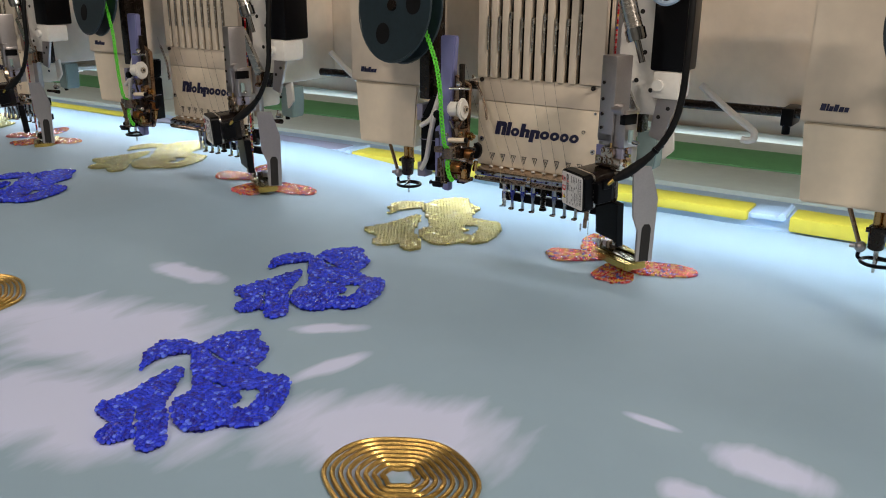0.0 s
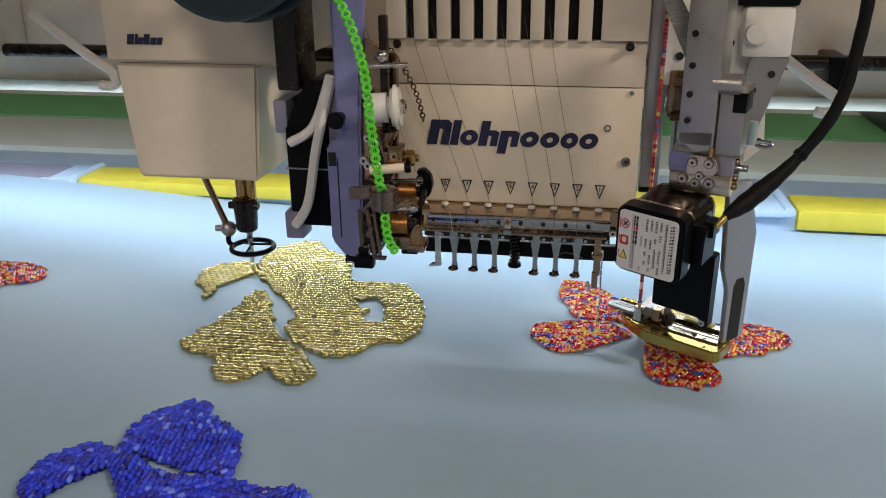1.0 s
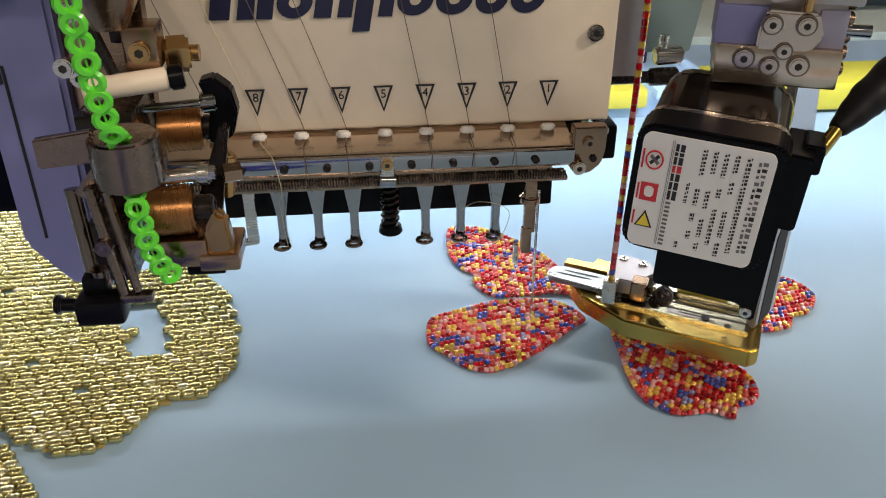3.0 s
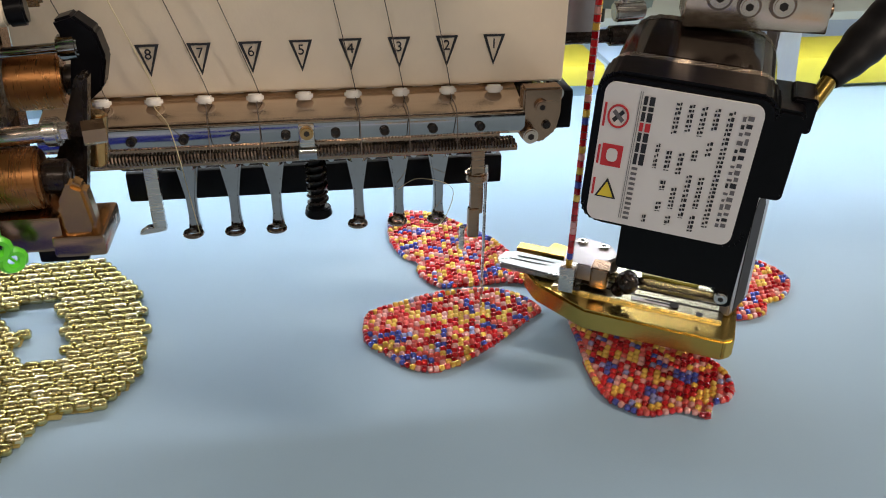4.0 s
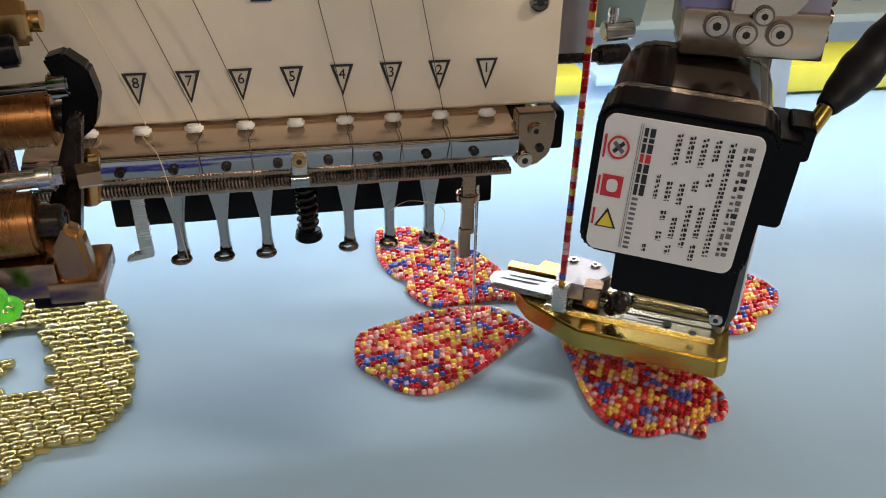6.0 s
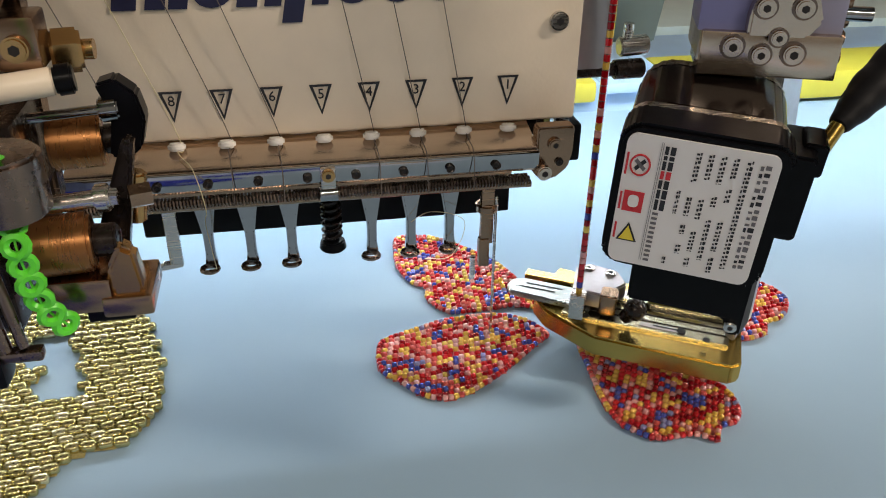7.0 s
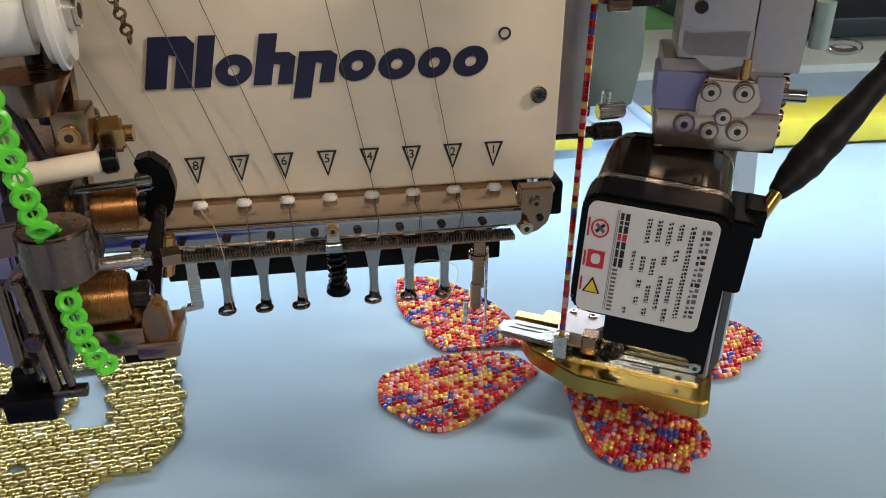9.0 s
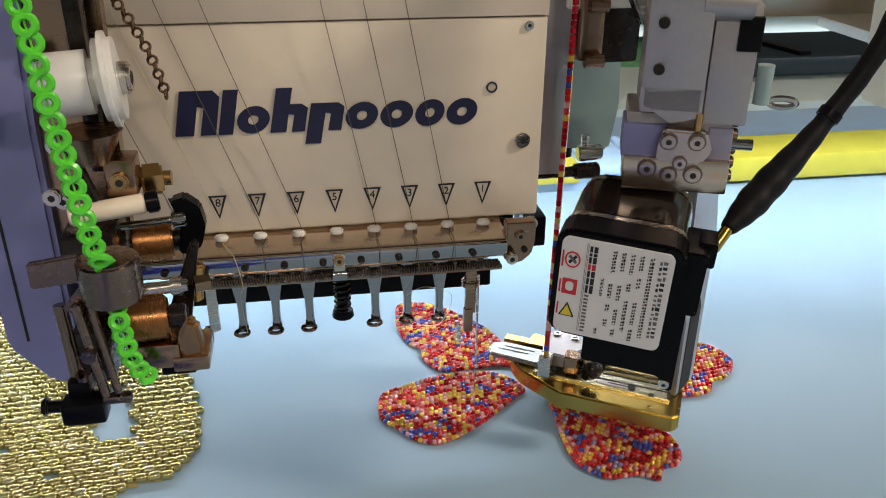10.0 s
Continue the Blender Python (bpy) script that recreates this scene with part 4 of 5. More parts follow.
def sequin_feeder():
    """Sequin device with bronze motors, white guide and a green sequin strip, on a violet bracket."""
    h = thing("sequin_feeder", (-0.08, -0.05, 0.06), "sequin feeding device on a violet bracket with bronze motors", "sequin feeder", "sequin feeders")
    part("bracket_plate", bm_prism([(-0.0885, 0.0760), (-0.0790, 0.0640), (-0.0715, 0.0640), (-0.0705, 0.135), (-0.0655, 0.215), (-0.0825, 0.215), (-0.0825, 0.130), (-0.0885, 0.126)], 0.038, 0.046, FRONT, 0.0012), violet, h, "violet painted bracket plate")
    part("bracket_groove", bm_box(-0.0832, -0.0826, -0.0463, -0.0458, 0.078, 0.120), hollow_shade, h)
    part("bracket_notch", bm_box(-0.0875, -0.0835, -0.0464, -0.0458, 0.116, 0.123), hollow_shade, h)
    part("rear_bracket", joined(bm_box(-0.0900, -0.0835, -0.036, -0.026, 0.074, 0.158, 0.001), bm_box(-0.0890, -0.0800, -0.036, -0.026, 0.074, 0.100, 0.001)), violet_grey, h)
    box = part("drive_box", joined(bm_box(-0.1150, -0.0890, -0.032, 0.004, 0.078, 0.132, 0.002), bm_prism([(-0.1150, 0.132), (-0.0890, 0.132), (-0.0860, 0.156), (-0.1020, 0.156)], -0.004, 0.032, FRONT, 0.002)), black, h, "black drive box")
    part("box_seam", bm_box(-0.1155, -0.0886, -0.0326, 0.0, 0.1095, 0.1102), violet_grey, box)
    part("corner_plate", bm_box(-0.121, -0.114, -0.030, 0.0, 0.128, 0.145, 0.001), violet_grey, h)
    part("corner_plate", bm_box(-0.118, -0.108, -0.034, -0.02, 0.071, 0.086, 0.001), violet_grey, h)
    for pts in (((-0.086, -0.040, 0.160), (-0.096, -0.040, 0.135), (-0.110, -0.038, 0.125)), ((-0.086, -0.040, 0.158), (-0.095, -0.042, 0.124), (-0.102, -0.040, 0.094), (-0.111, -0.037, 0.080))):
        part("white_cable", bm_tube(curve_points(pts, 6), 0.0026, 8), white_plastic, h, "white cable")
    part("knob", joined(bm_rod((-0.080, -0.046, 0.141), (-0.080, -0.054, 0.141), 0.0026), bm_rod((-0.080, -0.052, 0.141), (-0.080, -0.056, 0.141), 0.0042, bevel=0.0008)), black, h)
    # backing and mechanism
    part("mechanism_plate", bm_prism([(-0.0715, 0.075), (-0.0600, 0.075), (-0.0540, 0.090), (-0.0520, 0.170), (-0.0715, 0.180)], 0.036, 0.042, FRONT, 0.0008), brown_steel, h)
    part("mechanism_block", joined(bm_box(-0.066, -0.054, -0.060, -0.040, 0.096, 0.113, 0.001), bm_box(-0.064, -0.056, -0.072, -0.040, 0.080, 0.094, 0.001)), dark_steel, h)
    part("brass_block", bm_box(-0.0540, -0.0470, -0.058, -0.050, 0.1215, 0.1305, 0.0008), brown_steel, h)
    screw(h, (-0.0505, -0.058, 0.1255), (0, -1, 0), 0.0022, brass)
    nut = part("brass_nut", bm_rod((-0.0475, -0.050, 0.1225), (-0.0425, -0.049, 0.1225), 0.0040, n=6, bevel=0.0006), brass, h)
    part("brass_stem", bm_rod((-0.0425, -0.049, 0.1225), (-0.0405, -0.049, 0.1225), 0.0018), brass, nut)
    rod = part("guide_rod", bm_rod((-0.0620, -0.0620, 0.1190), (-0.0455, -0.0590, 0.1202), 0.0024, bevel=0.0004), cream, h, "pale guide rod with a black tip")
    part("rod_tip", bm_rod((-0.0455, -0.0590, 0.1202), (-0.0425, -0.0585, 0.1204), 0.0026, bevel=0.0004), black, rod)
    part("cross_pin", joined(bm_rod((-0.0560, -0.050, 0.1105), (-0.0420, -0.048, 0.1110), 0.0010), bm_rod((-0.0420, -0.048, 0.1110), (-0.0385, -0.0478, 0.1112), 0.0024, bevel=0.0004)), chrome, h)
    for cx, cy, cz, r in ((-0.0480, -0.0455, 0.1040, 0.0052), (-0.0470, -0.0715, 0.0960, 0.0052)):
        mot = part("bronze_motor", bm_rod((cx - 0.0045, cy, cz), (cx + 0.0050, cy + 0.001, cz), r, n=22, bevel=0.0006), copper, h, "bronze cylinder motor")
        part("motor_cap", joined(bm_rod((cx + 0.0050, cy + 0.001, cz), (cx + 0.0090, cy + 0.001, cz), r * 0.55, bevel=0.0004), bm_coil((cx + 0.0050, cy + 0.001, cz), (cx + 0.0090, cy + 0.001, cz), r * 0.32, 0.0004, 5)), dark_steel, mot)
    lever = [(-0.0415, 0.1020), (-0.0385, 0.1010), (-0.0355, 0.1035), (-0.0340, 0.1090), (-0.0350, 0.1140), (-0.0385, 0.1170), (-0.0420, 0.1160), (-0.0400, 0.1100)]
    part("curved_lever", bm_prism(lever, 0.0440, 0.0490, FRONT, 0.0005), black, h, "rounded black lever")
    part("brass_pin", bm_rod((-0.0385, -0.0520, 0.0900), (-0.0370, -0.0515, 0.1000), 0.0021, bevel=0.0005), brass, h)
    part("cross_bolt", joined(bm_rod((-0.0520, -0.0710, 0.1030), (-0.0400, -0.0700, 0.1035), 0.0015), bm_rod((-0.0405, -0.0700, 0.1035), (-0.0380, -0.0700, 0.1036), 0.0024, n=18, bevel=0.0004), bm_rod((-0.0380, -0.0700, 0.1036), (-0.0368, -0.0700, 0.1036), 0.0016, n=6)), steel, h)
    part("bolt_nut", bm_rod((-0.0360, -0.066, 0.1015), (-0.0325, -0.065, 0.1015), 0.0022, n=6), brown_steel, h)
    part("brass_latch", bm_prism([(-0.0400, 0.0840), (-0.0360, 0.0840), (-0.0345, 0.0880), (-0.0353, 0.0950), (-0.0378, 0.0965), (-0.0403, 0.0920)], 0.070, 0.074, FRONT, 0.0008), brass, h)
    part("lower_block", joined(bm_box(-0.0520, -0.0400, -0.0745, -0.060, 0.0840, 0.0905, 0.0008), bm_box(-0.0420, -0.0335, -0.0750, -0.062, 0.0830, 0.0870, 0.0008)), brown_steel, h)
    part("black_guide", bm_box(-0.0450, -0.0370, -0.0735, -0.064, 0.0815, 0.0842, 0.0006), black, h)
    part("front_arm", bm_prism([(-0.0445, 0.090), (-0.0365, 0.110), (-0.0345, 0.110), (-0.0395, 0.084), (-0.0445, 0.083)], 0.058, 0.062, FRONT, 0.0006), dark_steel, h)
    drum = part("guide_drum", bm_rod((-0.0515, -0.0775, 0.1055), (-0.0515, -0.0775, 0.1155), 0.0066, n=26, bevel=0.0006), bronze_steel, h, "browned steel guide drum")
    part("drum_wing", bm_prism([(-0.0680, 0.1090), (-0.0570, 0.1100), (-0.0570, 0.1165), (-0.0680, 0.1150)], 0.076, 0.078, FRONT, 0.0004), bronze_steel, drum)
    part("wing_brace", bm_prism([(-0.0625, 0.1040), (-0.0555, 0.1120), (-0.0540, 0.1120), (-0.0580, 0.1020)], 0.077, 0.079, FRONT, 0.0004), bronze_steel, drum)
    # white guide wheel on top
    wheel = part("guide_wheel", joined(bm_rod((-0.0630, -0.060, 0.1485), (-0.0510, -0.058, 0.1490), 0.0070, n=26, bevel=0.002), bm_rod((-0.0510, -0.058, 0.1490), (-0.0470, -0.0575, 0.1493), 0.0105, n=28, bevel=0.0015)), white_plastic, h, "white plastic guide wheel")
    screw(wheel, (-0.0470, -0.0575, 0.1493), (1, 0, 0), 0.0036, steel)
    part("wheel_cup", bm_rod((-0.0550, -0.060, 0.1310), (-0.0550, -0.060, 0.1385), 0.0035, 0.0075, 20), brown_steel, h, "browned steel cup")
    part("wheel_arm", bm_box(-0.0585, -0.0545, -0.050, -0.045, 0.125, 0.190, 0.001), dark_steel, h)
    part("wheel_pin", joined(bm_rod((-0.066, -0.055, 0.167), (-0.044, -0.053, 0.168), 0.0013), bm_ball((-0.056, -0.054, 0.172), 0.0030, 10)), steel, h)
    part("needle_link", bm_rod((-0.0560, -0.0600, 0.1220), (-0.0595, -0.0610, 0.1350), 0.0012), dark_steel, h)
    for x, y, z in ((-0.0650, -0.0605, 0.1235), (-0.0665, -0.0465, 0.131), (-0.0670, -0.0465, 0.117), (-0.0600, -0.0612, 0.1075), (-0.0575, -0.0612, 0.0995), (-0.0665, -0.0465, 0.152)):
        screw(h, (x, y, z), (0, -1, 0), 0.0020, brass if x > -0.062 else steel)
    # foot at the bottom
    foot = part("sequin_foot", joined(bm_box(-0.0655, -0.0560, -0.0850, -0.079, 0.0775, 0.0830, 0.0010), bm_rod((-0.0700, -0.081, 0.0808), (-0.0655, -0.081, 0.0804), 0.0014), bm_rod((-0.0702, -0.081, 0.0808), (-0.0688, -0.081, 0.0807), 0.0021, bevel=0.0004), bm_box(-0.0640, -0.0590, -0.082, -0.076, 0.0825, 0.0870, 0.001)), black, h, "black sequin foot")
    part("foot_lever", joined(bm_rod((-0.0590, -0.0800, 0.1060), (-0.0555, -0.0830, 0.0835), 0.0011, bevel=0.0003), bm_rod((-0.0560, -0.0800, 0.1050), (-0.0530, -0.0825, 0.0840), 0.0009), bm_box(-0.0565, -0.0500, -0.0840, -0.0815, 0.0818, 0.0838, 0.0006), bm_rod((-0.0575, -0.0818, 0.0945), (-0.0575, -0.0840, 0.0945), 0.0016)), bronze_steel, foot)
    part("foot_post", joined(bm_rod((-0.0620, -0.0790, 0.0830), (-0.0635, -0.0760, 0.1040), 0.0015), bm_rod((-0.0605, -0.0800, 0.0830), (-0.0605, -0.0800, 0.0880), 0.0018)), bronze_steel, foot)
    # green sequin strip through the drum towards the foot
    way = curve_points([(-0.0900, -0.070, 0.235), (-0.0660, -0.080, 0.196), (-0.0565, -0.0860, 0.172), (-0.0542, -0.0870, 0.1513), (-0.0528, -0.0870, 0.1378), (-0.0512, -0.0855, 0.1200), (-0.0510, -0.0790, 0.1135), (-0.0508, -0.0785, 0.1070), (-0.0503, -0.0815, 0.1010), (-0.0490, -0.0810, 0.0909), (-0.0465, -0.0790, 0.0850)], 40)
    strip = part("sequin_strip", bm_tube(way, 0.00022, 4), sequin_green, h, "bright green strip of round sequins")
    dist, k = 0.0, 0
    for a, b in zip(way, way[1:]):
        dist += (b - a).length
        if dist >= 0.0033:
            dist, k = 0.0, k + 1
            z = (b - a).normalized()
            nn = (Vector((0.25, -1, 0.25)) - z * Vector((0.25, -1, 0.25)).dot(z)).normalized()
            s = z.cross(nn)
            tilt = 0.5 * math.sin(k * 2.1)
            part("sequin", bm_tube([b + 0.0016 * (math.cos(2 * math.pi * i / 12) * z + math.sin(2 * math.pi * i / 12) * (s + nn * tilt * 0.5)) + nn * 0.0003 * (k % 2) for i in range(12)], 0.00082, 6, True), sequin_green, strip)
    part("hanging_chain", joined(*[bm_ring((-0.0660 + 0.022 * t + 0.004 * math.sin(3 * t), -0.012 - 0.01 * t, 0.174 - 0.038 * t), 0.0012, 0.0004, "Y" if i % 2 else "X", 10) for i, t in enumerate([j / 22 for j in range(23)])]), brown_steel, h, "thin steel chain")
    return h


def sequin_reel():
    h = thing("sequin_reel", (-0.117, -0.045, 0.24), "dark teal plastic sequin reel on the feeder's arm", "reel", "sequin reels")
    d = Vector((-0.25, -1, 0.12)).normalized()
    s = d.orthogonal().normalized()
    t = d.cross(s)
    c = Vector((-0.117, -0.055, 0.240))
    for off, rad in ((0.0, 0.052), (0.014, 0.052)):
        o = c + d * off
        rim = [o + rad * (math.cos(2 * math.pi * i / 40) * s + math.sin(2 * math.pi * i / 40) * t) for i in range(40)]
        side = part("reel_side", joined(bm_rod(o - d * 0.0008, o + d * 0.0008, rad, n=40), bm_tube(rim, 0.0014, 6, True)), reel_plastic, h)
        if off:
            for a in (20, 140, 260):
                p = o + d * 0.0009 + 0.029 * (math.cos(radians(a)) * s + math.sin(radians(a)) * t)
                part("side_window", bm_rod(p, p + d * 0.0004, 0.010, n=16), rubber, side)
    part("hub", bm_rod(c, c + d * 0.014, 0.016, n=24), reel_plastic, h)
    part("wound_sequins", bm_rod(c + d * 0.002, c + d * 0.012, 0.026, n=30), sequin_green, h)
    part("reel_arm", joined(bm_rod(c - d * 0.03, c + d * 0.018, 0.005), bm_box(-0.118, -0.106, -0.03, 0.0, 0.15, 0.25, 0.002)), dark_steel, h)
    return h


def coiling_head():
    h = thing("coiling_head", (-0.185, 0.06, 0.09), "plain cream coiling head with a ring-shaped presser below", "coiling head", "coiling heads")
    body = part("cover", bm_prism([(-0.2190, 0.0920), (-0.1450, 0.0920), (-0.1400, 0.1580), (-0.2240, 0.1580)], -0.095, 0.001, FRONT, 0.0015), cream, h, "smooth cream cover")
    part("upper_cover", bm_prism([(-0.2270, 0.1590), (-0.1220, 0.1590), (-0.1180, 0.330), (-0.2270, 0.330)], -0.11, 0.004, FRONT, 0.0015), tan, h, "tan upper cover")
    x = -0.2130
    for k, w in enumerate((0.0045, 0.0018, 0.0036, 0.0038, 0.0038, 0.0036)):
        z1 = 0.1745 if k in (0, 1, 3) else 0.1728
        part("logo_shape", bm_prism([(x, 0.1690), (x + w * 0.85, 0.1690), (x + w * 0.85 + 0.001, z1), (x + 0.001, z1)], 0.0041, 0.0046, FRONT), navy, h, smooth=0)
        x += w
    part("indicator_light", bm_box(-0.131, -0.127, -0.0065, -0.0035, 0.196, 0.201, 0.0008), led_green, h, "lit green indicator")
    bar = part("needle_bar", joined(bm_rod((-0.1590, 0.005, 0.075), (-0.1590, 0.005, 0.094), 0.0032), bm_rod((-0.1530, 0.005, 0.078), (-0.1530, 0.005, 0.094), 0.0030)), brass, h, "brass needle bar")
    part("bar_clamp", joined(bm_rod((-0.1570, 0.004, 0.0600), (-0.1570, 0.004, 0.0800), 0.0062, 0.0075, 18, 0.001), bm_rod((-0.1660, 0.002, 0.0760), (-0.148, 0.002, 0.0760), 0.0022)), dark_steel, bar)
    part("needle", bm_rod((-0.1560, 0.004, 0.040), (-0.1560, 0.004, 0.062), 0.0012, 0.0022), steel, bar)
    arm = part("presser_arm", bm_rod((-0.1820, 0.004, 0.0950), (-0.1690, 0.002, 0.0630), 0.0019), brown_steel, h)
    part("arm_clamp", joined(bm_ball((-0.1680, 0.002, 0.0610), 0.0048, 12), bm_rod((-0.1760, 0.002, 0.0610), (-0.1660, 0.002, 0.0615), 0.0020)), alu, arm)
    part("presser_ring", joined(bm_ring((-0.1540, 0.002, 0.0500), 0.0125, 0.0016, "Z", 28), bm_tube(curve_points([(-0.1680, 0.002, 0.0590), (-0.1690, 0.002, 0.0530), (-0.1660, 0.002, 0.0500)], 5), 0.0016, 8)), black, arm, "black ring presser")
    for a in (30, 150, 270):
        part("ring_spoke", bm_rod((-0.154, 0.002, 0.0520), (-0.154 + 0.012 * math.cos(radians(a)), 0.002 + 0.012 * math.sin(radians(a)), 0.0500), 0.0007), dark_steel, arm)
    return h


PERIOD = 0.466
for made in (embroidery_head(), bead_feeder(), sequin_feeder(), sequin_reel(), coiling_head()):
    for k in (-1, -2, -3, 1):
        copy_thing(made, Matrix.Translation(Vector(made.location) + Vector((PERIOD * k, 0, 0.006 if k < 0 else 0))))


# ---- beaded flowers on the cloth ----
def closed_curve(knots, n=5):
    """A smooth closed outline (metres) through a few knots given in millimetres."""
    out, k = [], len(knots)
    for i in range(k):
        p0, p1, p2, p3 = (Vector(knots[(i + d) % k]) * 0.001 for d in (-1, 0, 1, 2))
        for j in range(n):
            t = j / n
            out.append(0.5 * (2 * p1 + (p2 - p0) * t + (2 * p0 - 5 * p1 + 4 * p2 - p3) * t * t + (3 * p1 - p0 - 3 * p2 + p3) * t ** 3))
    return out


def depth_in(outline, pts):
    """How far each of the points (n x 2) lies inside the outline; negative outside."""
    a = np.array([(p.x, p.y) for p in outline])
    b = np.roll(a, -1, 0)
    x, y = pts[:, :1], pts[:, 1:]
    d = b - a
    t = np.clip(((x - a[:, 0]) * d[:, 0] + (y - a[:, 1]) * d[:, 1]) / (d ** 2).sum(1), 0, 1)
    near = np.sqrt(((x - a[:, 0] - t * d[:, 0]) ** 2 + (y - a[:, 1] - t * d[:, 1]) ** 2).min(1))
    cross = ((a[:, 1] > y) != (b[:, 1] > y)) & (x < a[:, 0] + (y - a[:, 1]) * d[:, 0] / np.where(d[:, 1] == 0, 1e-12, d[:, 1]))
    return np.where(cross.sum(1) % 2 == 1, near, -near)


# the large stroke, the arched dot and the split leg of the gold and blue motifs
BODY = [(-188, 83), (-188, 115), (-175, 133), (-160, 138), (-150, 125), (-138, 117), (-125, 106), (-120, 86), (-116, 72), (-100, 68), (-88, 70), (-78, 69), (-69, 60), (-61, 45), (-55, 25),
        (-53, 5), (-57, -8), (-66, -15), (-75, -17), (-79, -26), (-87, -34), (-99, -36), (-113, -30), (-127, -17), (-135, -1), (-133, 13), (-147, 31), (-162, 47), (-177, 64)]
DOT = [(-218, 50), (-221, 70), (-206, 86), (-192, 88), (-184, 73), (-193, 60), (-200, 48), (-201, 27), (-209, 38)]
LEG = [(-189, -32), (-184, -18), (-177, 8), (-172, 42), (-162, 36), (-149, 11), (-138, -12), (-123, -26), (-106, -45), (-99, -57), (-104, -69), (-115, -67), (-126, -56), (-132, -64), (-140, -72),
       (-151, -70), (-156, -62), (-159, -49), (-168, -46), (-181, -42)]
EYE = [(-103, 36), (-95, 44), (-87, 44), (-82, 30), (-78, 11), (-86, 9), (-92, 14), (-90, 24), (-97, 29)]
SLITS = [[(-176, 84), (-150, 76), (-124, 74), (-150, 71)], [(-146, 40), (-124, 35), (-104, 36), (-124, 31)], [(-158, -22), (-142, -38), (-128, -54), (-146, -38)]]
PINHOLES = [[(x + 3.2 * math.cos(a), y + 2.6 * math.sin(a)) for a in (0, 1.57, 3.14, 4.71)] for x, y in ((-146, 56), (-121, 8), (-101, -7))]
# petals: outline, direction of the bead rows
PETALS = [([(13, 18), (16, 24), (26, 28), (38, 32), (53, 33), (65, 29), (72, 18), (67, 13), (57, 4), (48, -3), (38, -9), (30, -10), (23, -6), (18, 1), (13, 7)], 14),
          ([(29, 92), (36, 94), (45, 91), (53, 84), (62, 73), (68, 62), (72, 47), (73, 34), (64, 36), (53, 35), (43, 35), (38, 38), (34, 47), (35, 53), (30, 58), (27, 69), (27, 81)], -28),
          ([(80, 14), (90, 7), (101, -1), (112, -6), (115, -13), (118, -22), (117, -30), (113, -35), (108, -36), (104, -41), (98, -38), (88, -38), (82, -34), (78, -28), (77, -17), (78, -2)], -52),
          ([(86, 22), (110, 36), (137, 43), (149, 42), (159, 37), (164, 26), (160, 17), (154, 12), (149, 11), (145, 5), (139, 3), (132, 3), (126, -1), (117, -3), (106, 0), (94, 11)], 8)]


def low_bead(n, length, r, turn=0.0):
    """One bead lying along x: a short barrel of n sides."""
    vs, fs = [], []
    for x, rr in ((-length / 2, r * 0.70), (-length * 0.34, r), (length * 0.34, r), (length / 2, r * 0.70)):
        vs += [(x, rr * math.cos(2 * math.pi * k / n + turn), rr * math.sin(2 * math.pi * k / n + turn)) for k in range(n)]
    for j in range(3):
        fs += [(j * n + k, j * n + (k + 1) % n, (j + 1) * n + (k + 1) % n, (j + 1) * n + k) for k in range(n)]
    return vs, fs + [tuple(range(n))[::-1], tuple(range(3 * n, 4 * n))]


def mesh_of(name, vs, fs, mats, which=None):
    me = bpy.data.meshes.new(name)
    me.from_pydata(vs, [], fs)
    me.polygons.foreach_set("use_smooth", [True] * len(me.polygons))
    for mat in mats:
        me.materials.append(mat)
    if which is not None:
        me.polygons.foreach_set("material_index", which)
    return me


def rows_in(outline, holes, angle, px, py, border, rnd, edge=0.0):
    """Places and turns of beads: one line along the rim if border is set, straight staggered rows inside."""
    spots = []
    if border:
        left = 0.0
        for a, b in zip(outline, outline[1:] + outline[:1]):
            d = b - a
            while left < d.length:
                p = a.lerp(b, left / d.length)
                side = Vector((-d.y, d.x)).normalized() * border
                p = p + (side if depth_in(outline, np.array([[p.x + side.x, p.y + side.y]]))[0] > 0 else -side)
                spots.append((p.x, p.y, math.degrees(math.atan2(d.y, d.x)) + rnd.gauss(0, 6)))
                left += px
            left -= d.length
        edge = border * 2.1
    cx, cy = sum(p.x for p in outline) / len(outline), sum(p.y for p in outline) / len(outline)
    c, s = math.cos(radians(angle)), math.sin(radians(angle))
    grid = []
    for j in range(-int(0.13 / py), int(0.13 / py) + 1):
        shift = rnd.uniform(-0.05, 0.05)
        for i in range(-int(0.13 / px), int(0.13 / px) + 1):
            a = (i + 0.5 * (j % 2) + shift + rnd.gauss(0, 0.03)) * px
            b = (j + rnd.gauss(0, 0.045 if border else 0.018)) * py + (0.9 * a * a if border else 0)
            grid.append((cx + a * c - b * s, cy + a * s + b * c))
    grid = np.array(grid)
    ok = depth_in(outline, grid) > edge
    for hole in holes:
        ok &= depth_in(hole, grid) < -0.0004
    return spots + [(x, y, angle + rnd.gauss(0, 1.2 if not border else 9)) for x, y in grid[ok]]


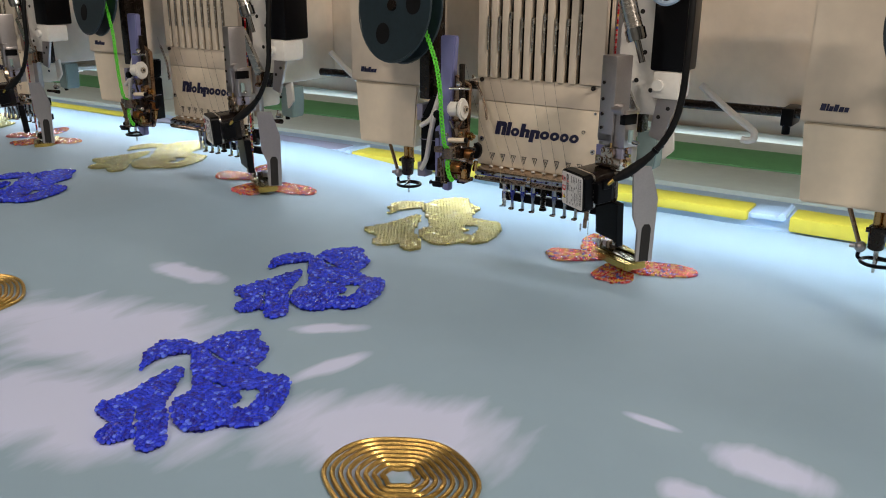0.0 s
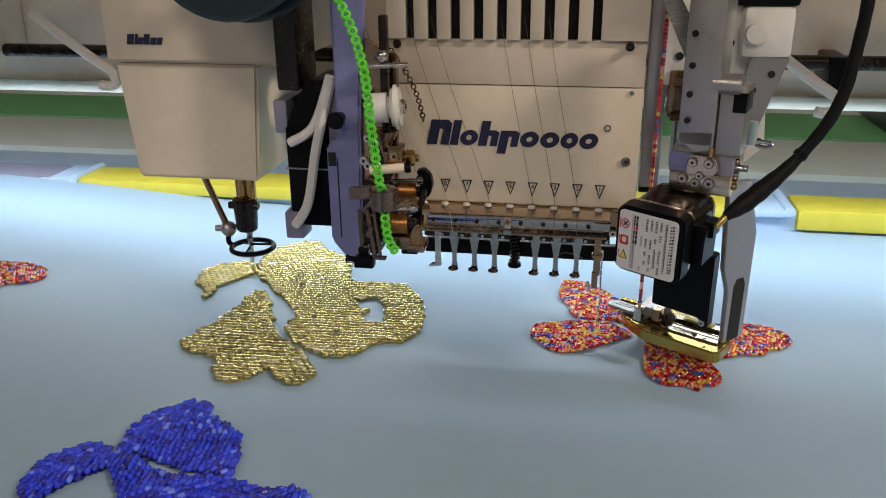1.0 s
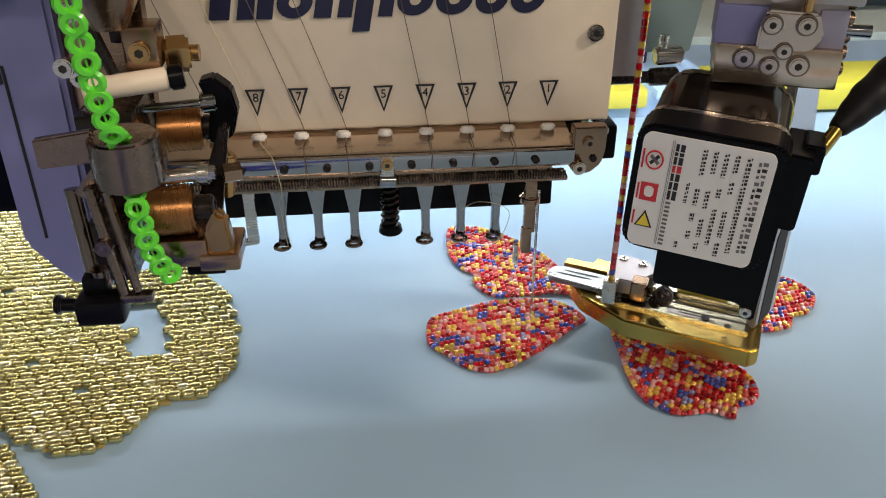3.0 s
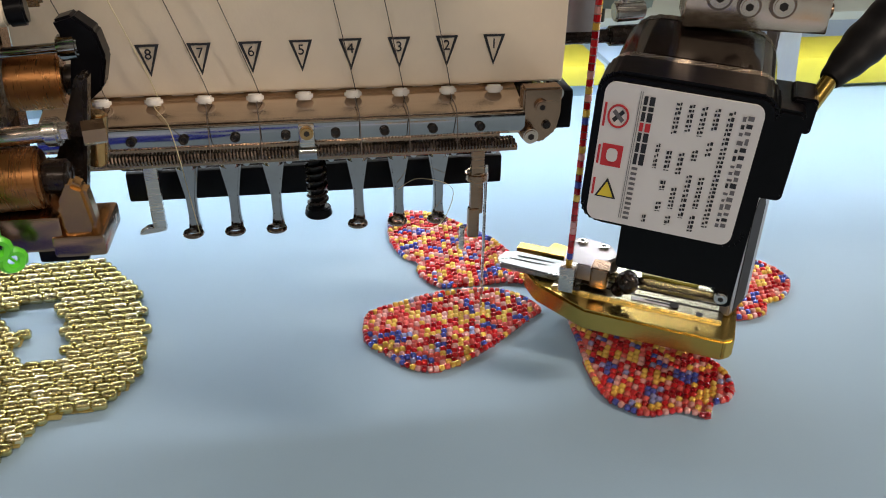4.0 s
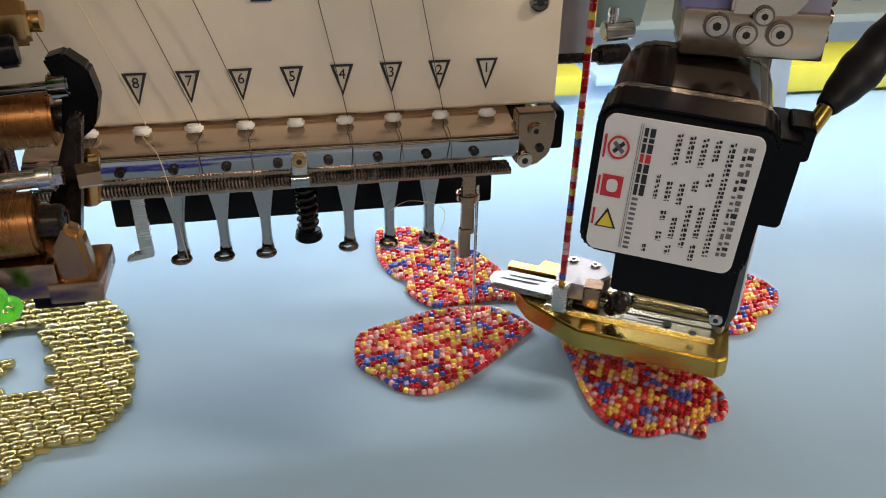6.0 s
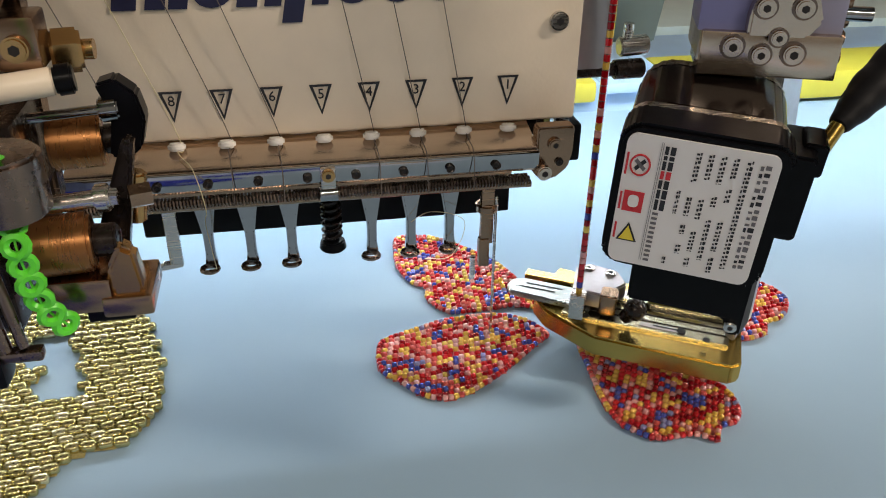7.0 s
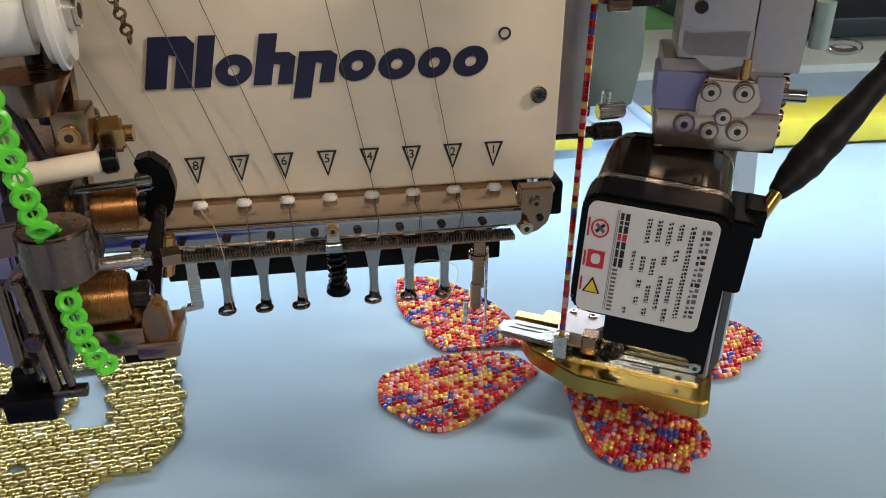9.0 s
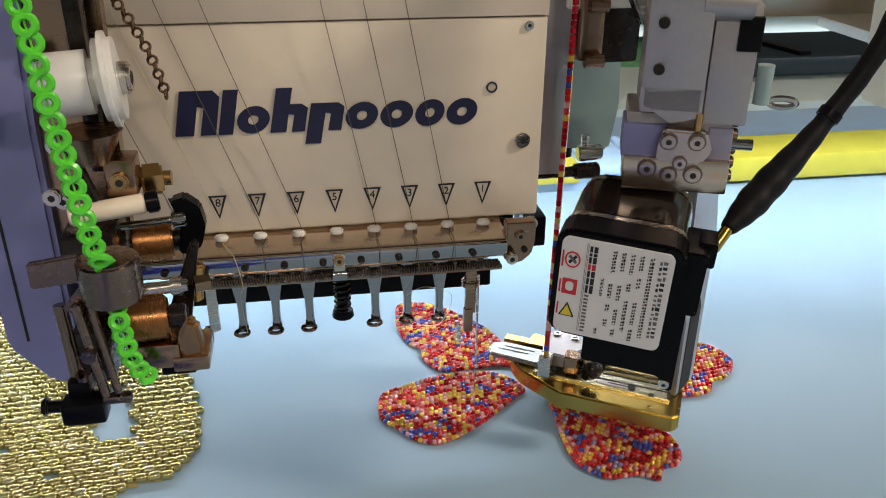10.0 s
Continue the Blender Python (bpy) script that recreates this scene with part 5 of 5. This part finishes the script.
def beaded(name, label, category, group, pieces, m, bead, pitch, mats, singles, layer, backing, border=0.0, fan=None, seed=1, patchy=False, loose=1.0):
    """A motif of sewn beads. pieces: (outline, holes, row angle); m moves the drawing on the cloth; singles: beads near the head that are objects of their own."""
    rnd = random.Random(seed)
    px, py = pitch
    centre = m @ Vector((*(sum((p for p in pieces[0][0]), Vector((0, 0))) / len(pieces[0][0])), 0))
    ob = thing(name, (centre.x, centre.y, cloth_z(centre.x, centre.y)), label, category, group)
    bvs, bfs = bead
    spots = []
    for outline, holes, angle in pieces:
        for x, y, turn in rows_in(outline, holes, angle, px, py, border, rnd):
            p = m @ Vector((x, y, 0))
            turn += math.degrees(m.to_euler().z) + (fan(x, y) if fan else 0)
            # beads of one colour come off the string in short runs
            field = 0.5 + 0.9 * noise.noise((x * 150, y * 150, seed)) + 0.5 * noise.noise((x * 420, y * 420, 7.7)) + rnd.gauss(0, 0.2)
            tone = int(min(0.999, max(0, field)) * 18) if patchy else 0
            spots.append((p.x, p.y, cloth_z(p.x, p.y) + layer + loose * rnd.uniform(-0.0001, 0.00025), turn, rnd.gauss(0, 3 * loose), tone))
    order = (6, 7, 1, 3, 0, 2, 1, 4, 3, 1, 0, 2, 1, 4, 3, 2, 0, 4)
    spots.sort(key=lambda q: (q[0] - 0.02) ** 2 + (q[1] + 0.03) ** 2)
    slots = mats if patchy else mats[:1]
    single = [mesh_of("bead", bvs, bfs, [mat]) for mat in slots]
    for x, y, z, a, tip, tone in spots[:singles]:
        b = new("bead", single[order[tone] if patchy else 0])
        b.parent = ob
        b.matrix_basis = pose(x - ob.location.x, y - ob.location.y, z - ob.location.z, 0, tip, a)
    rest = spots[singles:]
    if rest:
        arr = np.array(bvs)
        vs, fs, which = [], [], []
        for x, y, z, a, tip, tone in rest:
            mm = pose(x - ob.location.x, y - ob.location.y, z - ob.location.z, 0, tip, a)
            k = len(vs)
            vs += (arr @ np.array(mm.to_3x3()).T + np.array(mm.translation)).tolist()
            fs += [tuple(k + q for q in f) for f in bfs]
            which += [order[tone] if patchy else 0] * len(bfs)
        fill = new("bead_fill", mesh_of("bead_fill", vs, fs, slots if patchy else mats[-1:], which))
        fill.parent = ob
        tagged(fill, kind="stuff")
    # stitched ground under the beads
    step, vs, fs, at = 0.002, [], [], {}
    for outline, holes, _ in pieces:
        x0, y0 = min(p.x for p in outline), min(p.y for p in outline)
        nx, ny = int((max(p.x for p in outline) - x0) / step) + 1, int((max(p.y for p in outline) - y0) / step) + 1
        cells = np.array([(x0 + (i + 0.5) * step, y0 + (j + 0.5) * step) for j in range(ny) for i in range(nx)])
        ok = depth_in(outline, cells) > 0.0008
        for hole in holes:
            ok &= depth_in(hole, cells) < -0.0016
        for (x, y) in cells[ok]:
            q = []
            for dx, dy in ((-0.5, -0.5), (0.5, -0.5), (0.5, 0.5), (-0.5, 0.5)):
                key = (round((x + dx * step) / step * 2), round((y + dy * step) / step * 2))
                if key not in at:
                    p = m @ Vector((x + dx * step, y + dy * step, 0))
                    at[key] = len(vs)
                    vs.append((p.x - ob.location.x, p.y - ob.location.y, cloth_z(p.x, p.y) - ob.location.z + 0.0006))
                q.append(at[key])
            if len(set(q)) == 4:
                fs.append(tuple(q))
    ground = new("stitched_ground", mesh_of("stitched_ground", vs, fs, [backing]))
    ground.parent = ob
    return ob


bugle = low_bead(10, 0.0041, 0.0017)
seed_bead = low_bead(8, 0.00164, 0.00100)
loop_bead = low_bead(6, 0.0034, 0.0014)
body, dot, leg, eye = (closed_curve(k) for k in (BODY, DOT, LEG, EYE))
pins, slits = ([closed_curve(k) for k in some] for some in (PINHOLES, SLITS))
sign = [(body, [eye] + pins, 3), (dot, [], 3), (leg, [], 3)]
star = [(closed_curve(k), [], angle) for k, angle in PETALS]
flip = Matrix.Translation
for k in (0, -1, -2):
    off = Vector((0.480 * k, 0, 0))
    beaded("gold_bead_flower", "flower of gold bugle beads sewn on pale blue cloth", "bead flower", "gold flowers", sign,
           flip(off), bugle, (0.0043, 0.0035), (gold_one, gold_many), 300 if k == 0 else 0, 0.0016, backing_gold, seed=3 + k)
    beaded("red_bead_flower", "flower of mixed red, gold and blue seed beads", "bead flower", "red flowers", star,
           flip(off), seed_bead, (0.00195, 0.00215), glass_beads, 300 if k == 0 else 0, 0.0011, backing_red, border=0.0010, seed=20 + k, patchy=True)
    for j, (dx, dy, turn) in enumerate(((0.014, -0.218, 0), (0.086, -0.415, 8))):
        if k < -1:
            continue
        c = Vector((-0.145, 0.02, 0))
        m = flip(off + Vector((dx, dy, 0)) + c) @ pose(0, 0, 0, 0, 0, turn) @ Matrix.Scale(0.88 if j == 0 else 0.82, 4) @ flip(-c)
        beaded("blue_bead_flower", "flower of raised royal blue beads sewn on the cloth", "bead flower", "blue flowers", [(body, [eye] + slits[:2], 40), (dot, [], 40), (leg, slits[2:], 40)],
               m, loop_bead, (0.0036, 0.0029), (blue_one, blue_many), 0, 0.0022, backing_blue, fan=lambda x, y: 20 + 50 * math.sin(50 * x - 35 * y), seed=40 + 3 * j + k, loose=4.5)


def coil_flower(cx, cy):
    ob = thing("gold_cord_coil", (cx, cy, cloth_z(cx, cy)), "round motif of coiled gold cord on the cloth", "cord motif", "cord motifs")
    for ring in range(2, 10):
        r = 0.0048 * ring
        pts = []
        for i in range(48):
            a = 2 * math.pi * i / 48
            x, y = cx + r * math.cos(a) * 1.05, cy + r * math.sin(a) * 0.9 + 0.0012 * math.sin(5 * a)
            pts.append((x, y, cloth_z(x, y) + 0.0014))
        part("cord_ring", bm_tube(pts, 0.0015, 6, True), cord_gold, ob)


coil_flower(0.125, -0.400)
coil_flower(-0.325, -0.395)
